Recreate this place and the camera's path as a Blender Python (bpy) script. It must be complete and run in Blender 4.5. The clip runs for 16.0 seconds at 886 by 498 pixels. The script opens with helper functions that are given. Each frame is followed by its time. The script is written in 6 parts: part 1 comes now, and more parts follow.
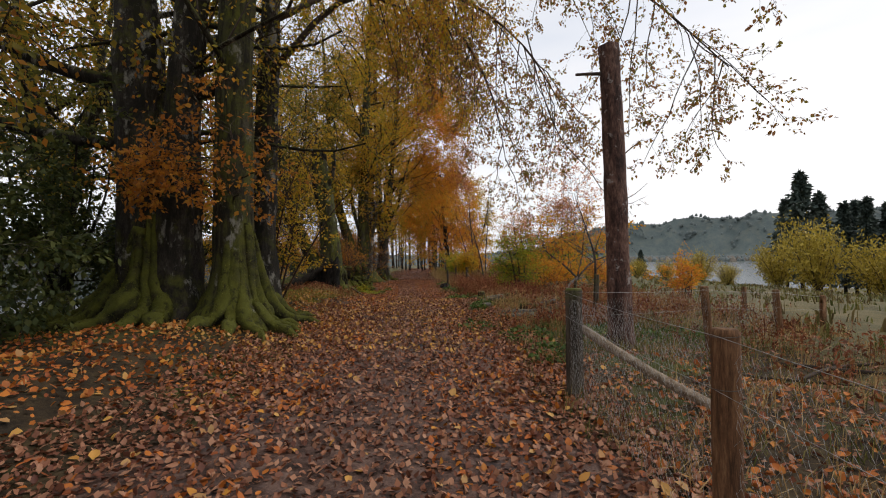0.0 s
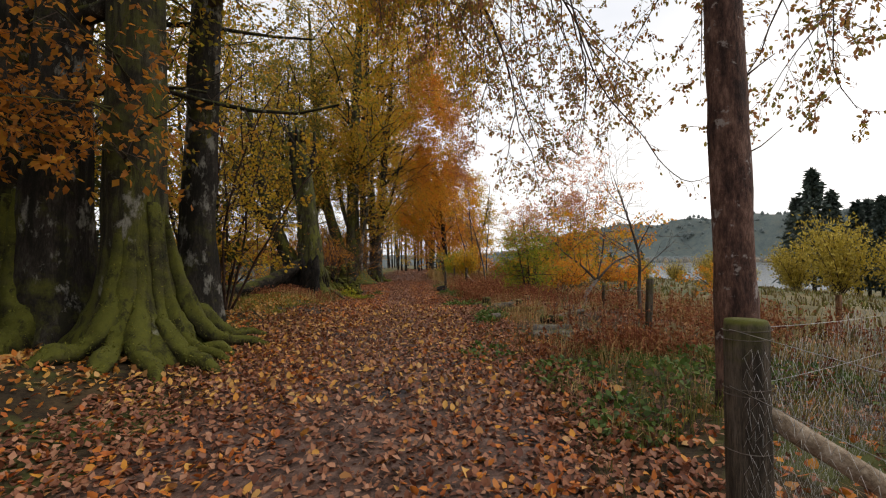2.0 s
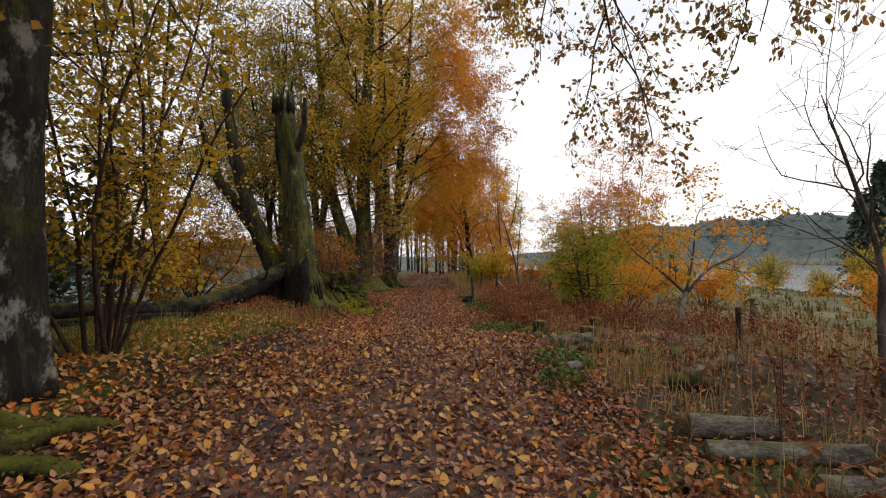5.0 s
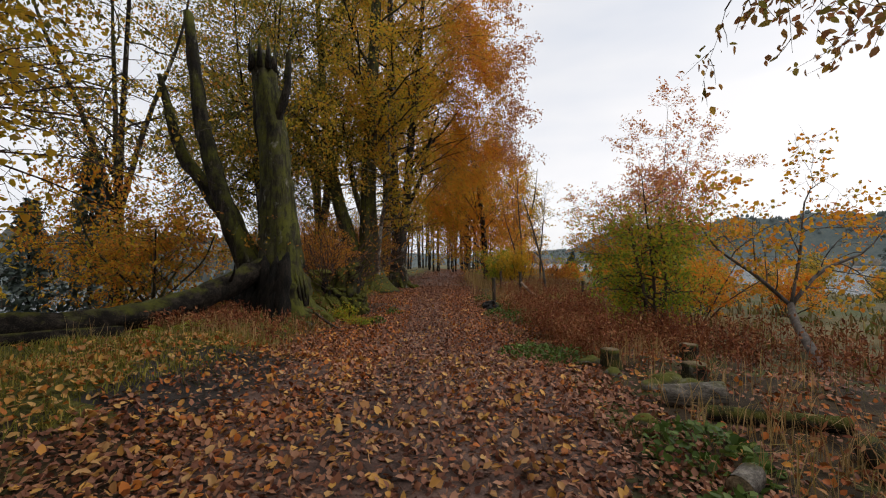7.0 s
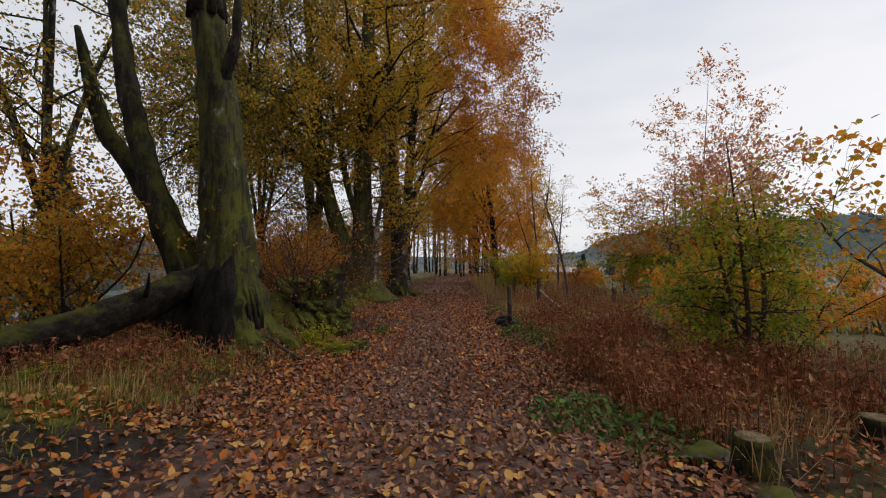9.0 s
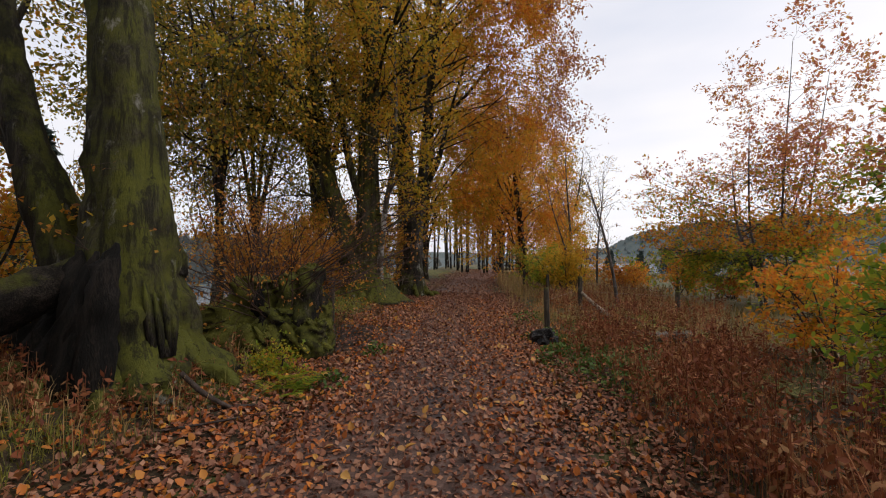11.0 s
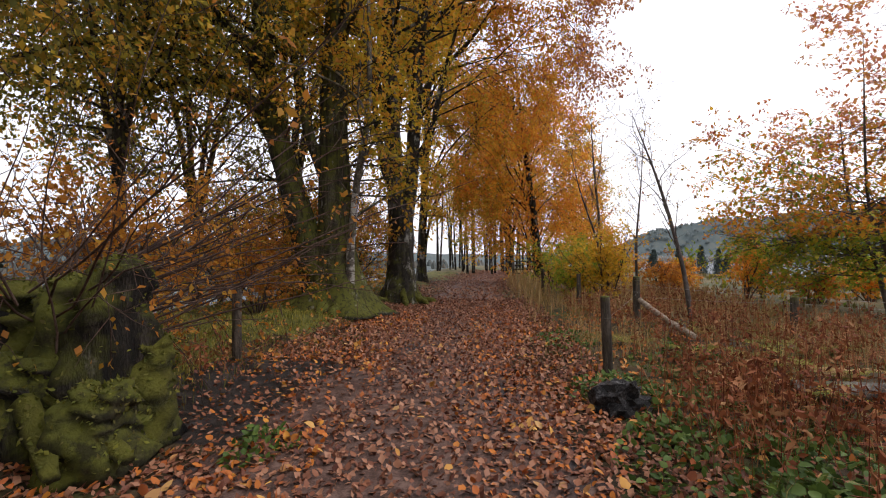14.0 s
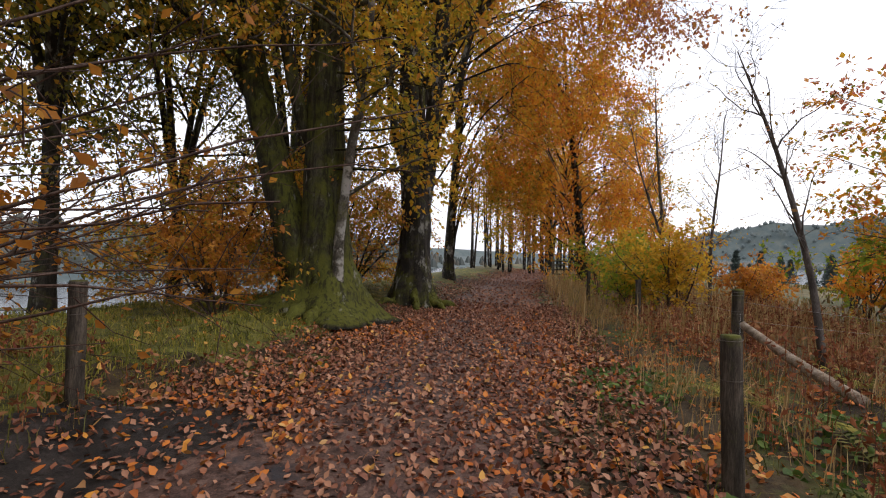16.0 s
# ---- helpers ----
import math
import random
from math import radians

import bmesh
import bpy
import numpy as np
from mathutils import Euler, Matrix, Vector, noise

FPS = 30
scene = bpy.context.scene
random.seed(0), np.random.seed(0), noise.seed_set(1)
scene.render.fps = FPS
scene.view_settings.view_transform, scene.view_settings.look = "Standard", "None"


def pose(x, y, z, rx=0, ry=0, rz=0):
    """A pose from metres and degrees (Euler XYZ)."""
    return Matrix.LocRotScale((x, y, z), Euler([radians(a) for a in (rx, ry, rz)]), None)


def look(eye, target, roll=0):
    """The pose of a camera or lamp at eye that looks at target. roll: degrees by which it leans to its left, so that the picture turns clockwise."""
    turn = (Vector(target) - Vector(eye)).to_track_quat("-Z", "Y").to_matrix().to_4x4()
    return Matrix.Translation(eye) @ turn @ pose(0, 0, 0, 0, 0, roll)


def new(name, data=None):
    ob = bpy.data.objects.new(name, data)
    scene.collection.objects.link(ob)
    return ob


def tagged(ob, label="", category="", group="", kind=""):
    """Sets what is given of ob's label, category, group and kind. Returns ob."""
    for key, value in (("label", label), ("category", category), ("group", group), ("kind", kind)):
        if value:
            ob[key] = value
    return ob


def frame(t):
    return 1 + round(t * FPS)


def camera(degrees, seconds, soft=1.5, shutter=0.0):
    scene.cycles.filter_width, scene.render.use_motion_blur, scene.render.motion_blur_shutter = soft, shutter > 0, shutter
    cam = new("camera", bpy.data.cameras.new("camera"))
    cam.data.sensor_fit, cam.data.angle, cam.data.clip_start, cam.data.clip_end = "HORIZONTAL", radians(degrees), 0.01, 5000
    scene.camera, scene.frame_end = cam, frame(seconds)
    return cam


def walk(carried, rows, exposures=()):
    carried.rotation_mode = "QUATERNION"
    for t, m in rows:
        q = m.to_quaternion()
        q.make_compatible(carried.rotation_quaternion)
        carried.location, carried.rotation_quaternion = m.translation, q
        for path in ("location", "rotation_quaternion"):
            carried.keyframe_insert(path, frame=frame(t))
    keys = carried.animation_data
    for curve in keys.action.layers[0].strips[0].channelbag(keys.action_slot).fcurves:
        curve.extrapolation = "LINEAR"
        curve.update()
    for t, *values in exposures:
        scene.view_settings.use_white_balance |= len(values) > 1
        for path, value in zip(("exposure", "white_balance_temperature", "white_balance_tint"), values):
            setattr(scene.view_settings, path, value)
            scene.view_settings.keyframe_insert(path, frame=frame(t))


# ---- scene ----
cam = camera(90.8, 16.0, soft=1.1)
METRES, EYE, TILT, LEAN, TURN = 22.7, 1.5, 0.0, 0.0, 0.0
ROWS = [
    (0.0, 0.0, 0.0, 0.0, 0.01, 1.25, 0.45),
    (0.5, -0.0015, 0.0309, -0.0006, -0.3, 1.04, 0.14),
    (1.0, 0.0004, 0.0622, -0.0021, -0.71, 1.13, 0.45),
    (1.5, -0.0006, 0.0927, -0.0021, -0.5, 1.05, 0.12),
    (2.0, 0.0009, 0.1225, -0.0023, -0.28, 1.31, 0.31),
    (2.5, 0.0002, 0.1537, -0.0027, 2.62, 1.28, 0.39),
    (3.0, 0.0002, 0.185, -0.0023, 2.77, 1.43, 0.44),
    (3.5, -0.0007, 0.2175, -0.0019, 2.92, 1.42, 0.18),
    (4.0, -0.0032, 0.2482, -0.0007, 2.28, 1.53, 0.42),
    (6.5, -0.0162, 0.4036, 0.0012, 3.55, 1.48, -0.44),
    (7.0, -0.0205, 0.4358, 0.0012, 4.04, 1.13, -0.27),
    (7.5, -0.0215, 0.4665, 0.0013, 4.22, 1.52, -0.24),
    (8.0, -0.0237, 0.4983, 0.002, 5.07, 1.54, 0.03),
    (8.5, -0.0235, 0.5281, 0.0022, 5.04, 1.65, 0.05),
    (11.0, -0.0291, 0.6882, 0.0007, 8.19, 0.98, -0.37),
    (11.5, -0.0343, 0.7205, -0.0047, 9.5, 1.16, -0.17),
    (12.0, -0.0358, 0.7518, -0.0069, 9.82, 1.49, -0.63),
    (12.5, -0.0396, 0.7827, -0.0092, 10.53, 1.09, -0.96),
    (13.0, -0.0413, 0.8124, -0.0094, 10.34, 1.45, -0.77),
    (13.5, -0.041, 0.8443, -0.0087, 10.13, 1.39, -0.34),
    (14.0, -0.0403, 0.8759, -0.0079, 9.12, 1.25, 0.46),
    (14.5, -0.0388, 0.9071, -0.0077, 7.92, 1.14, 0.52),
    (15.0, -0.0392, 0.9365, -0.0074, 9.06, 1.12, -0.92),
    (15.5, -0.0374, 0.9672, -0.0081, 10.14, 0.89, -1.14),
    (16.0, -0.0377, 0.9969, -0.0094, 14.28, 0.71, -1.53),
]
walk(cam, [(t, pose(0, 0, EYE, TILT, LEAN, TURN) @ pose(METRES * x, METRES * y, METRES * z, 90 + pitch, roll, yaw)) for t, x, y, z, yaw, pitch, roll in ROWS],
     [(0, 0.22, 6900, 12), (2, 0.37, 7200, 12), (4, 0.42, 7200, 12), (6.5, 0.25, 7000, 12), (8.5, 0.0, 6850, 12), (11, 0.2, 6850, 15), (12.5, 0.62, 6750, 17), (14, 0.7, 6700, 17), (16, 0.62, 6650, 15)])

# ---- world and light: a bright overcast autumn sky ----
world = bpy.data.worlds.new("overcast_sky")
scene.world = world
world.use_nodes = True
wn, wl = world.node_tree.nodes, world.node_tree.links
wn.clear()
w_out, w_add = wn.new("ShaderNodeOutputWorld"), wn.new("ShaderNodeAddShader")
w_sky, w_soft, w_bg = wn.new("ShaderNodeTexSky"), wn.new("ShaderNodeHueSaturation"), wn.new("ShaderNodeBackground")
w_sky.sky_type, w_sky.sun_disc = "NISHITA", False
w_sky.sun_elevation, w_sky.sun_rotation = radians(38), radians(70)
w_soft.inputs["Saturation"].default_value = 0.25
w_bg.inputs["Strength"].default_value = 0.035
w_cloud, w_noise, w_ramp, w_coord, w_map = (wn.new("ShaderNodeBackground"), wn.new("ShaderNodeTexNoise"), wn.new("ShaderNodeValToRGB"),
                                            wn.new("ShaderNodeTexCoord"), wn.new("ShaderNodeMapping"))
w_map.inputs["Scale"].default_value = (1, 1, 3.5)
w_noise.inputs["Scale"].default_value, w_noise.inputs["Detail"].default_value = 1.6, 4
w_ramp.color_ramp.elements[0].position, w_ramp.color_ramp.elements[0].color = 0.35, (0.66, 0.74, 0.87, 1)
w_ramp.color_ramp.elements[1].position, w_ramp.color_ramp.elements[1].color = 0.62, (0.86, 0.9, 0.97, 1)
w_cloud.inputs["Strength"].default_value = 0.74
for a, b in ((w_sky.outputs[0], w_soft.inputs["Color"]), (w_soft.outputs[0], w_bg.inputs["Color"]), (w_coord.outputs["Generated"], w_map.inputs[0]),
             (w_map.outputs[0], w_noise.inputs["Vector"]), (w_noise.outputs["Fac"], w_ramp.inputs[0]), (w_ramp.outputs[0], w_cloud.inputs["Color"]),
             (w_bg.outputs[0], w_add.inputs[0]), (w_cloud.outputs[0], w_add.inputs[1]), (w_add.outputs[0], w_out.inputs[0])):
    wl.new(a, b)
sun = new("sun", bpy.data.lights.new("sun", "SUN"))
sun.data.energy, sun.data.angle, sun.data.color = 0.6, radians(25), (1.0, 0.96, 0.9)
sun.matrix_world = look((30, 10, 40), (0, 14, 0))


# ---- materials ----
def nodes_of(name):
    m = bpy.data.materials.new(name)
    m.use_nodes = True
    nt = m.node_tree
    return m, nt, nt.nodes["Principled BSDF"], nt.nodes["Material Output"]


def ramp_node(nt, stops):
    r = nt.nodes.new("ShaderNodeValToRGB")
    e = r.color_ramp.elements
    while len(e) < len(stops):
        e.new(0.5)
    for i, (p, c) in enumerate(stops):
        e[i].position, e[i].color = p, (*c, 1)
    return r


def spread(colours, lo=0.0, hi=1.0):
    n = len(colours)
    return [(lo + (hi - lo) * i / max(1, n - 1), c) for i, c in enumerate(colours)]


def noise_node(nt, vector, scale, detail=4, rough=0.6):
    n = nt.nodes.new("ShaderNodeTexNoise")
    n.inputs["Scale"].default_value, n.inputs["Detail"].default_value, n.inputs["Roughness"].default_value = scale, detail, rough
    nt.links.new(vector, n.inputs["Vector"])
    return n


def math_node(nt, op, a, b):
    n = nt.nodes.new("ShaderNodeMath")
    n.operation = op
    for i, v in enumerate((a, b)):
        if isinstance(v, (int, float)):
            n.inputs[i].default_value = v
        else:
            nt.links.new(v, n.inputs[i])
    return n.outputs[0]


def mix_node(nt, fac, a, b):
    n = nt.nodes.new("ShaderNodeMix")
    n.data_type = "RGBA"
    for sock, v in ((n.inputs[0], fac), (n.inputs[6], a), (n.inputs[7], b)):
        if isinstance(v, (int, float)):
            sock.default_value = v
        elif isinstance(v, tuple):
            sock.default_value = (*v, 1)
        else:
            nt.links.new(v, sock)
    return n.outputs[2]


def surface(name, colours, scale=(3, 3, 3), fine=30.0, rough=0.85, bump=0.4, depth=0.02, moss=None, moss_bias=0.0, patches=None, coarse=1.0, streaks=None, lichen=None):
    """A weathered surface: a coarse and a fine noise through a ramp, with relief, and moss where it faces up."""
    m, nt, bsdf, _ = nodes_of(name)
    geo, mp = nt.nodes.new("ShaderNodeNewGeometry"), nt.nodes.new("ShaderNodeMapping")
    mp.inputs["Scale"].default_value = scale
    nt.links.new(geo.outputs["Position"], mp.inputs[0])
    big, small = noise_node(nt, mp.outputs[0], coarse, 5), noise_node(nt, mp.outputs[0], fine, 6, 0.7)
    f = math_node(nt, "ADD", math_node(nt, "MULTIPLY", big.outputs["Fac"], 0.55), math_node(nt, "MULTIPLY", small.outputs["Fac"], 0.45))
    r = ramp_node(nt, spread(colours, 0.4, 0.6))
    nt.links.new(f, r.inputs[0])
    col = r.outputs[0]
    if patches:
        pn = noise_node(nt, geo.outputs["Position"], patches[1], 5, 0.65)
        pr = ramp_node(nt, [(patches[2], (0, 0, 0)), (patches[2] + 0.06, (1, 1, 1))])
        nt.links.new(pn.outputs["Fac"], pr.inputs[0])
        col = mix_node(nt, pr.outputs[0], col, patches[0])
    if moss:
        sep = nt.nodes.new("ShaderNodeSeparateXYZ")
        nt.links.new(geo.outputs["Normal"], sep.inputs[0])
        mn = noise_node(nt, geo.outputs["Position"], 2.3, 6, 0.7)
        mf = math_node(nt, "ADD", math_node(nt, "MULTIPLY", sep.outputs["Z"], 0.35), math_node(nt, "ADD", mn.outputs["Fac"], moss_bias))
        mr = ramp_node(nt, [(0.47, (0, 0, 0)), (0.7, (1, 1, 1))])
        nt.links.new(mf, mr.inputs[0])
        m2 = noise_node(nt, geo.outputs["Position"], 9, 9, 0.8)
        mc = mix_node(nt, m2.outputs["Fac"], moss[0], moss[1])
        col = mix_node(nt, mr.outputs[0], col, mc)
    for spec in (streaks, lichen):
        if spec:
            sm = nt.nodes.new("ShaderNodeMapping")
            sm.inputs["Scale"].default_value = spec[1]
            nt.links.new(geo.outputs["Position"], sm.inputs[0])
            sn = noise_node(nt, sm.outputs[0], 1.0, 7, 0.7)
            sr = ramp_node(nt, [(spec[2], (0, 0, 0)), (spec[2] + 0.08, (spec[3],) * 3)])
            nt.links.new(sn.outputs["Fac"], sr.inputs[0])
            col = mix_node(nt, sr.outputs[0], col, spec[0])
    nt.links.new(col, bsdf.inputs["Base Color"])
    bsdf.inputs["Roughness"].default_value = rough
    bsdf.inputs["Specular IOR Level"].default_value = 0.25
    b = nt.nodes.new("ShaderNodeBump")
    b.inputs["Strength"].default_value, b.inputs["Distance"].default_value = bump, depth
    nt.links.new(f, b.inputs["Height"])
    nt.links.new(b.outputs[0], bsdf.inputs["Normal"])
    return m


def leaf(name, colours, thin=0.62, rough=0.55, clump=0.3, spots=0.0):
    """Leaves: one tone per leaf, drifting from bough to bough, and light shining through."""
    m, nt, bsdf, out = nodes_of(name)
    geo = nt.nodes.new("ShaderNodeNewGeometry")
    n = noise_node(nt, geo.outputs["Position"], 0.45, 3)
    drift = math_node(nt, "MULTIPLY", math_node(nt, "SUBTRACT", n.outputs["Fac"], 0.5), 4 * clump)
    f = math_node(nt, "ADD", geo.outputs["Random Per Island"], drift)
    r = ramp_node(nt, spread(colours))
    nt.links.new(f, r.inputs[0])
    fine = noise_node(nt, geo.outputs["Position"], 60, 3)
    col = mix_node(nt, math_node(nt, "MULTIPLY", fine.outputs["Fac"], 0.5), r.outputs[0], (0.1, 0.05, 0.02)) if spots else r.outputs[0]
    nt.links.new(col, bsdf.inputs["Base Color"])
    bsdf.inputs["Roughness"].default_value = rough
    bsdf.inputs["Specular IOR Level"].default_value = 0.3
    if thin:
        t, mx = nt.nodes.new("ShaderNodeBsdfTranslucent"), nt.nodes.new("ShaderNodeMixShader")
        nt.links.new(col, t.inputs["Color"])
        mx.inputs[0].default_value = thin
        nt.links.new(bsdf.outputs[0], mx.inputs[1])
        nt.links.new(t.outputs[0], mx.inputs[2])
        nt.links.new(mx.outputs[0], out.inputs["Surface"])
    return m


MOSS = ((0.02, 0.025, 0.006), (0.17, 0.172, 0.024))
bark_dark = surface("dark_beech_bark", [(0.012, 0.01, 0.008), (0.028, 0.023, 0.018), (0.06, 0.052, 0.042)], (6, 6, 1.6), 9, moss=MOSS, moss_bias=-0.06, bump=0.8, depth=0.03, streaks=((0.012, 0.01, 0.007), (4.5, 4.5, 0.55), 0.5, 0.8), lichen=((0.3, 0.29, 0.25), (3.2, 3.2, 1.7), 0.55, 0.85))
bark_green = surface("moss_streaked_bark", [(0.012, 0.01, 0.007), (0.035, 0.03, 0.018), (0.085, 0.075, 0.05)], (6, 6, 1.6), 9, moss=MOSS, moss_bias=0.055, bump=1.0, depth=0.04, streaks=((0.014, 0.012, 0.008), (11, 11, 1.3), 0.5, 0.75), lichen=((0.3, 0.29, 0.25), (3.2, 3.2, 1.7), 0.6, 0.8))
stump_moss = surface("thick_stump_moss", [(0.012, 0.012, 0.005), (0.04, 0.04, 0.011), (0.09, 0.085, 0.028)], (5, 5, 5), 10, moss=((0.022, 0.026, 0.007), (0.22, 0.21, 0.03)), moss_bias=0.06, bump=1.0, depth=0.06)
bark_pale = surface("blotched_pale_bark", [(0.04, 0.034, 0.026), (0.1, 0.088, 0.068), (0.2, 0.18, 0.15)], (6, 6, 4), 6, moss=MOSS, moss_bias=-0.06, bump=0.5, depth=0.02, patches=((0.36, 0.34, 0.3), 2.4, 0.56))
bark_pine = surface("scaly_pine_bark", [(0.035, 0.02, 0.017), (0.11, 0.058, 0.045), (0.24, 0.14, 0.105)], (7, 7, 2.2), 5, bump=1.0, depth=0.05, rough=0.9,
                    patches=((0.34, 0.3, 0.28), 8, 0.6))
bark_snag = surface("rotten_split_bark", [(0.007, 0.006, 0.005), (0.02, 0.016, 0.012), (0.065, 0.053, 0.042)], (8, 8, 1.2), 8, moss=MOSS, moss_bias=-0.02, bump=1.0, depth=0.05, streaks=((0.012, 0.01, 0.007), (4.5, 4.5, 0.55), 0.5, 0.8), lichen=((0.26, 0.24, 0.2), (3.2, 3.2, 1.7), 0.61, 0.6),
                    patches=((0.2, 0.16, 0.12), 3.0, 0.68))
twig_bark = surface("thin_twig_bark", [(0.035, 0.025, 0.02), (0.07, 0.05, 0.04), (0.11, 0.085, 0.07)], (9, 9, 3), 9, bump=0.2)
twig_red = surface("reddish_twig_bark", [(0.035, 0.02, 0.014), (0.07, 0.04, 0.028), (0.13, 0.085, 0.065)], (9, 9, 3), 9, bump=0.2)
sapling_bark = surface("grey_sapling_bark", [(0.045, 0.036, 0.03), (0.09, 0.075, 0.065), (0.16, 0.14, 0.125)], (9, 9, 3), 9, bump=0.2)
birch_bark = surface("pale_birch_bark", [(0.045, 0.038, 0.03), (0.13, 0.115, 0.098), (0.27, 0.245, 0.21)], (5, 5, 14), 6, bump=0.6, moss=MOSS, moss_bias=-0.32)
root_moss = surface("moss_covered_root", [(0.012, 0.012, 0.006), (0.035, 0.034, 0.012), (0.07, 0.06, 0.03)], (5, 5, 5), 10, moss=MOSS, moss_bias=0.07, bump=0.9, depth=0.03, streaks=((0.014, 0.012, 0.006), (5, 5, 3.5), 0.53, 0.8))
post_wood = surface("weathered_brown_post", [(0.06, 0.03, 0.015), (0.15, 0.072, 0.034), (0.27, 0.15, 0.075)], (22, 22, 2.5), 7, bump=0.6, depth=0.01)
post_grey = surface("old_grey_post", [(0.025, 0.02, 0.015), (0.06, 0.048, 0.036), (0.13, 0.105, 0.08)], (22, 22, 2.5), 7, bump=0.8, depth=0.012, moss=MOSS, moss_bias=-0.12)
rail_wood = surface("bare_grey_rail", [(0.13, 0.09, 0.06), (0.25, 0.19, 0.135), (0.38, 0.31, 0.24)], (14, 14, 14), 5, bump=0.4, depth=0.01)
cut_wood = surface("cut_end_grain", [(0.08, 0.06, 0.035), (0.17, 0.12, 0.07), (0.3, 0.22, 0.14)], (14, 14, 14), 6, bump=0.3, depth=0.01, moss=MOSS, moss_bias=-0.3)
charred = surface("charred_wet_wood", [(0.004, 0.004, 0.004), (0.012, 0.011, 0.011), (0.1, 0.095, 0.095)], (9, 9, 9), 5, rough=0.5, bump=1.0, depth=0.04)
bark_log = surface("wet_black_bark", [(0.005, 0.004, 0.003), (0.016, 0.012, 0.009), (0.05, 0.04, 0.03)], (7, 7, 7), 8, moss=MOSS, moss_bias=-0.24, bump=1.0, depth=0.04, rough=0.95)
stone = surface("mossy_stone", [(0.1, 0.09, 0.075), (0.2, 0.185, 0.16), (0.32, 0.3, 0.27)], (4, 4, 4), 9, moss=MOSS, moss_bias=-0.06, bump=0.7)
# near-black: rotten wood plus the shade inside the hollows, put into the colour
rotten_hollow_shade = surface("rotten_wood_hollow_shade", [(0.003, 0.003, 0.002), (0.008, 0.0065, 0.005), (0.026, 0.02, 0.015)], (8, 8, 2), 8, bump=1.0, depth=0.04)
soil = surface("leaf_mould_ground", [(0.022, 0.015, 0.009), (0.05, 0.034, 0.018), (0.09, 0.062, 0.03)], (1, 1, 1), 25, bump=0.8, depth=0.03,
               patches=((0.075, 0.085, 0.022), 0.55, 0.53), coarse=2.0)
gravel = surface("wet_gravel_path", [(0.035, 0.022, 0.018), (0.105, 0.06, 0.046), (0.19, 0.12, 0.095)], (1, 1, 1), 55, bump=0.9, depth=0.015, rough=0.7, coarse=6.0,
                 patches=((0.045, 0.04, 0.042), 0.9, 0.58))
mud = surface("dark_wet_mud", [(0.014, 0.012, 0.011), (0.03, 0.025, 0.022), (0.06, 0.05, 0.045)], (1, 1, 1), 40, bump=0.8, depth=0.02, rough=0.55, coarse=4.0)
field_turf = surface("rough_field_turf", [(0.055, 0.05, 0.02), (0.12, 0.1, 0.042), (0.2, 0.155, 0.075)], (1, 1, 1), 14, bump=0.9, depth=0.05, coarse=0.35,
                     patches=((0.075, 0.085, 0.03), 0.12, 0.52))
# far hills: a bluish, lightened base colour stands in for distance haze
hazed_hill_turf = surface("haze_tinted_hill_cover", [(0.075, 0.1, 0.1), (0.1, 0.125, 0.12), (0.13, 0.145, 0.125)], (0.05, 0.05, 0.05), 6, bump=0.3, depth=2.0)
moss_turf = surface("mossy_turf", [(0.03, 0.03, 0.009), (0.095, 0.095, 0.02), (0.19, 0.165, 0.04)], (1, 1, 1), 40, bump=0.9, depth=0.03, coarse=3.0)
wire_metal = surface("galvanised_wire", [(0.28, 0.28, 0.27), (0.38, 0.38, 0.37), (0.48, 0.48, 0.47)], (5, 5, 5), 20, rough=0.45, bump=0.0)
wire_metal.node_tree.nodes["Principled BSDF"].inputs["Metallic"].default_value = 0.6

wire_rust = surface("dull_rusty_wire", [(0.06, 0.045, 0.035), (0.12, 0.1, 0.085), (0.2, 0.18, 0.16)], (9, 9, 9), 20, rough=0.6, bump=0.0)
leaf_gold = leaf("golden_beech_leaves", [(0.26, 0.24, 0.03), (0.48, 0.37, 0.035), (0.66, 0.43, 0.04), (0.7, 0.37, 0.036), (0.56, 0.25, 0.034)])
leaf_olive = leaf("olive_beech_leaves", [(0.11, 0.115, 0.028), (0.19, 0.18, 0.034), (0.29, 0.23, 0.036), (0.4, 0.24, 0.034)])
leaf_orange = leaf("orange_beech_leaves", [(0.68, 0.44, 0.045), (0.8, 0.45, 0.045), (0.82, 0.38, 0.04), (0.76, 0.29, 0.04), (0.64, 0.22, 0.04)])
leaf_rust = leaf("rusty_beech_leaves", [(0.34, 0.14, 0.03), (0.52, 0.2, 0.035), (0.6, 0.26, 0.035), (0.55, 0.3, 0.04)])
leaf_yellow = leaf("yellow_hazel_leaves", [(0.5, 0.36, 0.035), (0.75, 0.5, 0.045), (0.8, 0.52, 0.055), (0.68, 0.36, 0.04), (0.42, 0.34, 0.04)])
leaf_curtain = leaf("fading_beech_leaves", [(0.2, 0.18, 0.04), (0.3, 0.22, 0.05), (0.36, 0.18, 0.075), (0.34, 0.14, 0.07), (0.5, 0.3, 0.06)])
leaf_fade = leaf("fading_orange_leaves", [(0.42, 0.2, 0.06), (0.5, 0.22, 0.1), (0.46, 0.17, 0.1), (0.6, 0.3, 0.06)])
leaf_green = leaf("yellow_green_leaves", [(0.14, 0.25, 0.03), (0.26, 0.38, 0.04), (0.42, 0.44, 0.045), (0.6, 0.42, 0.04)])
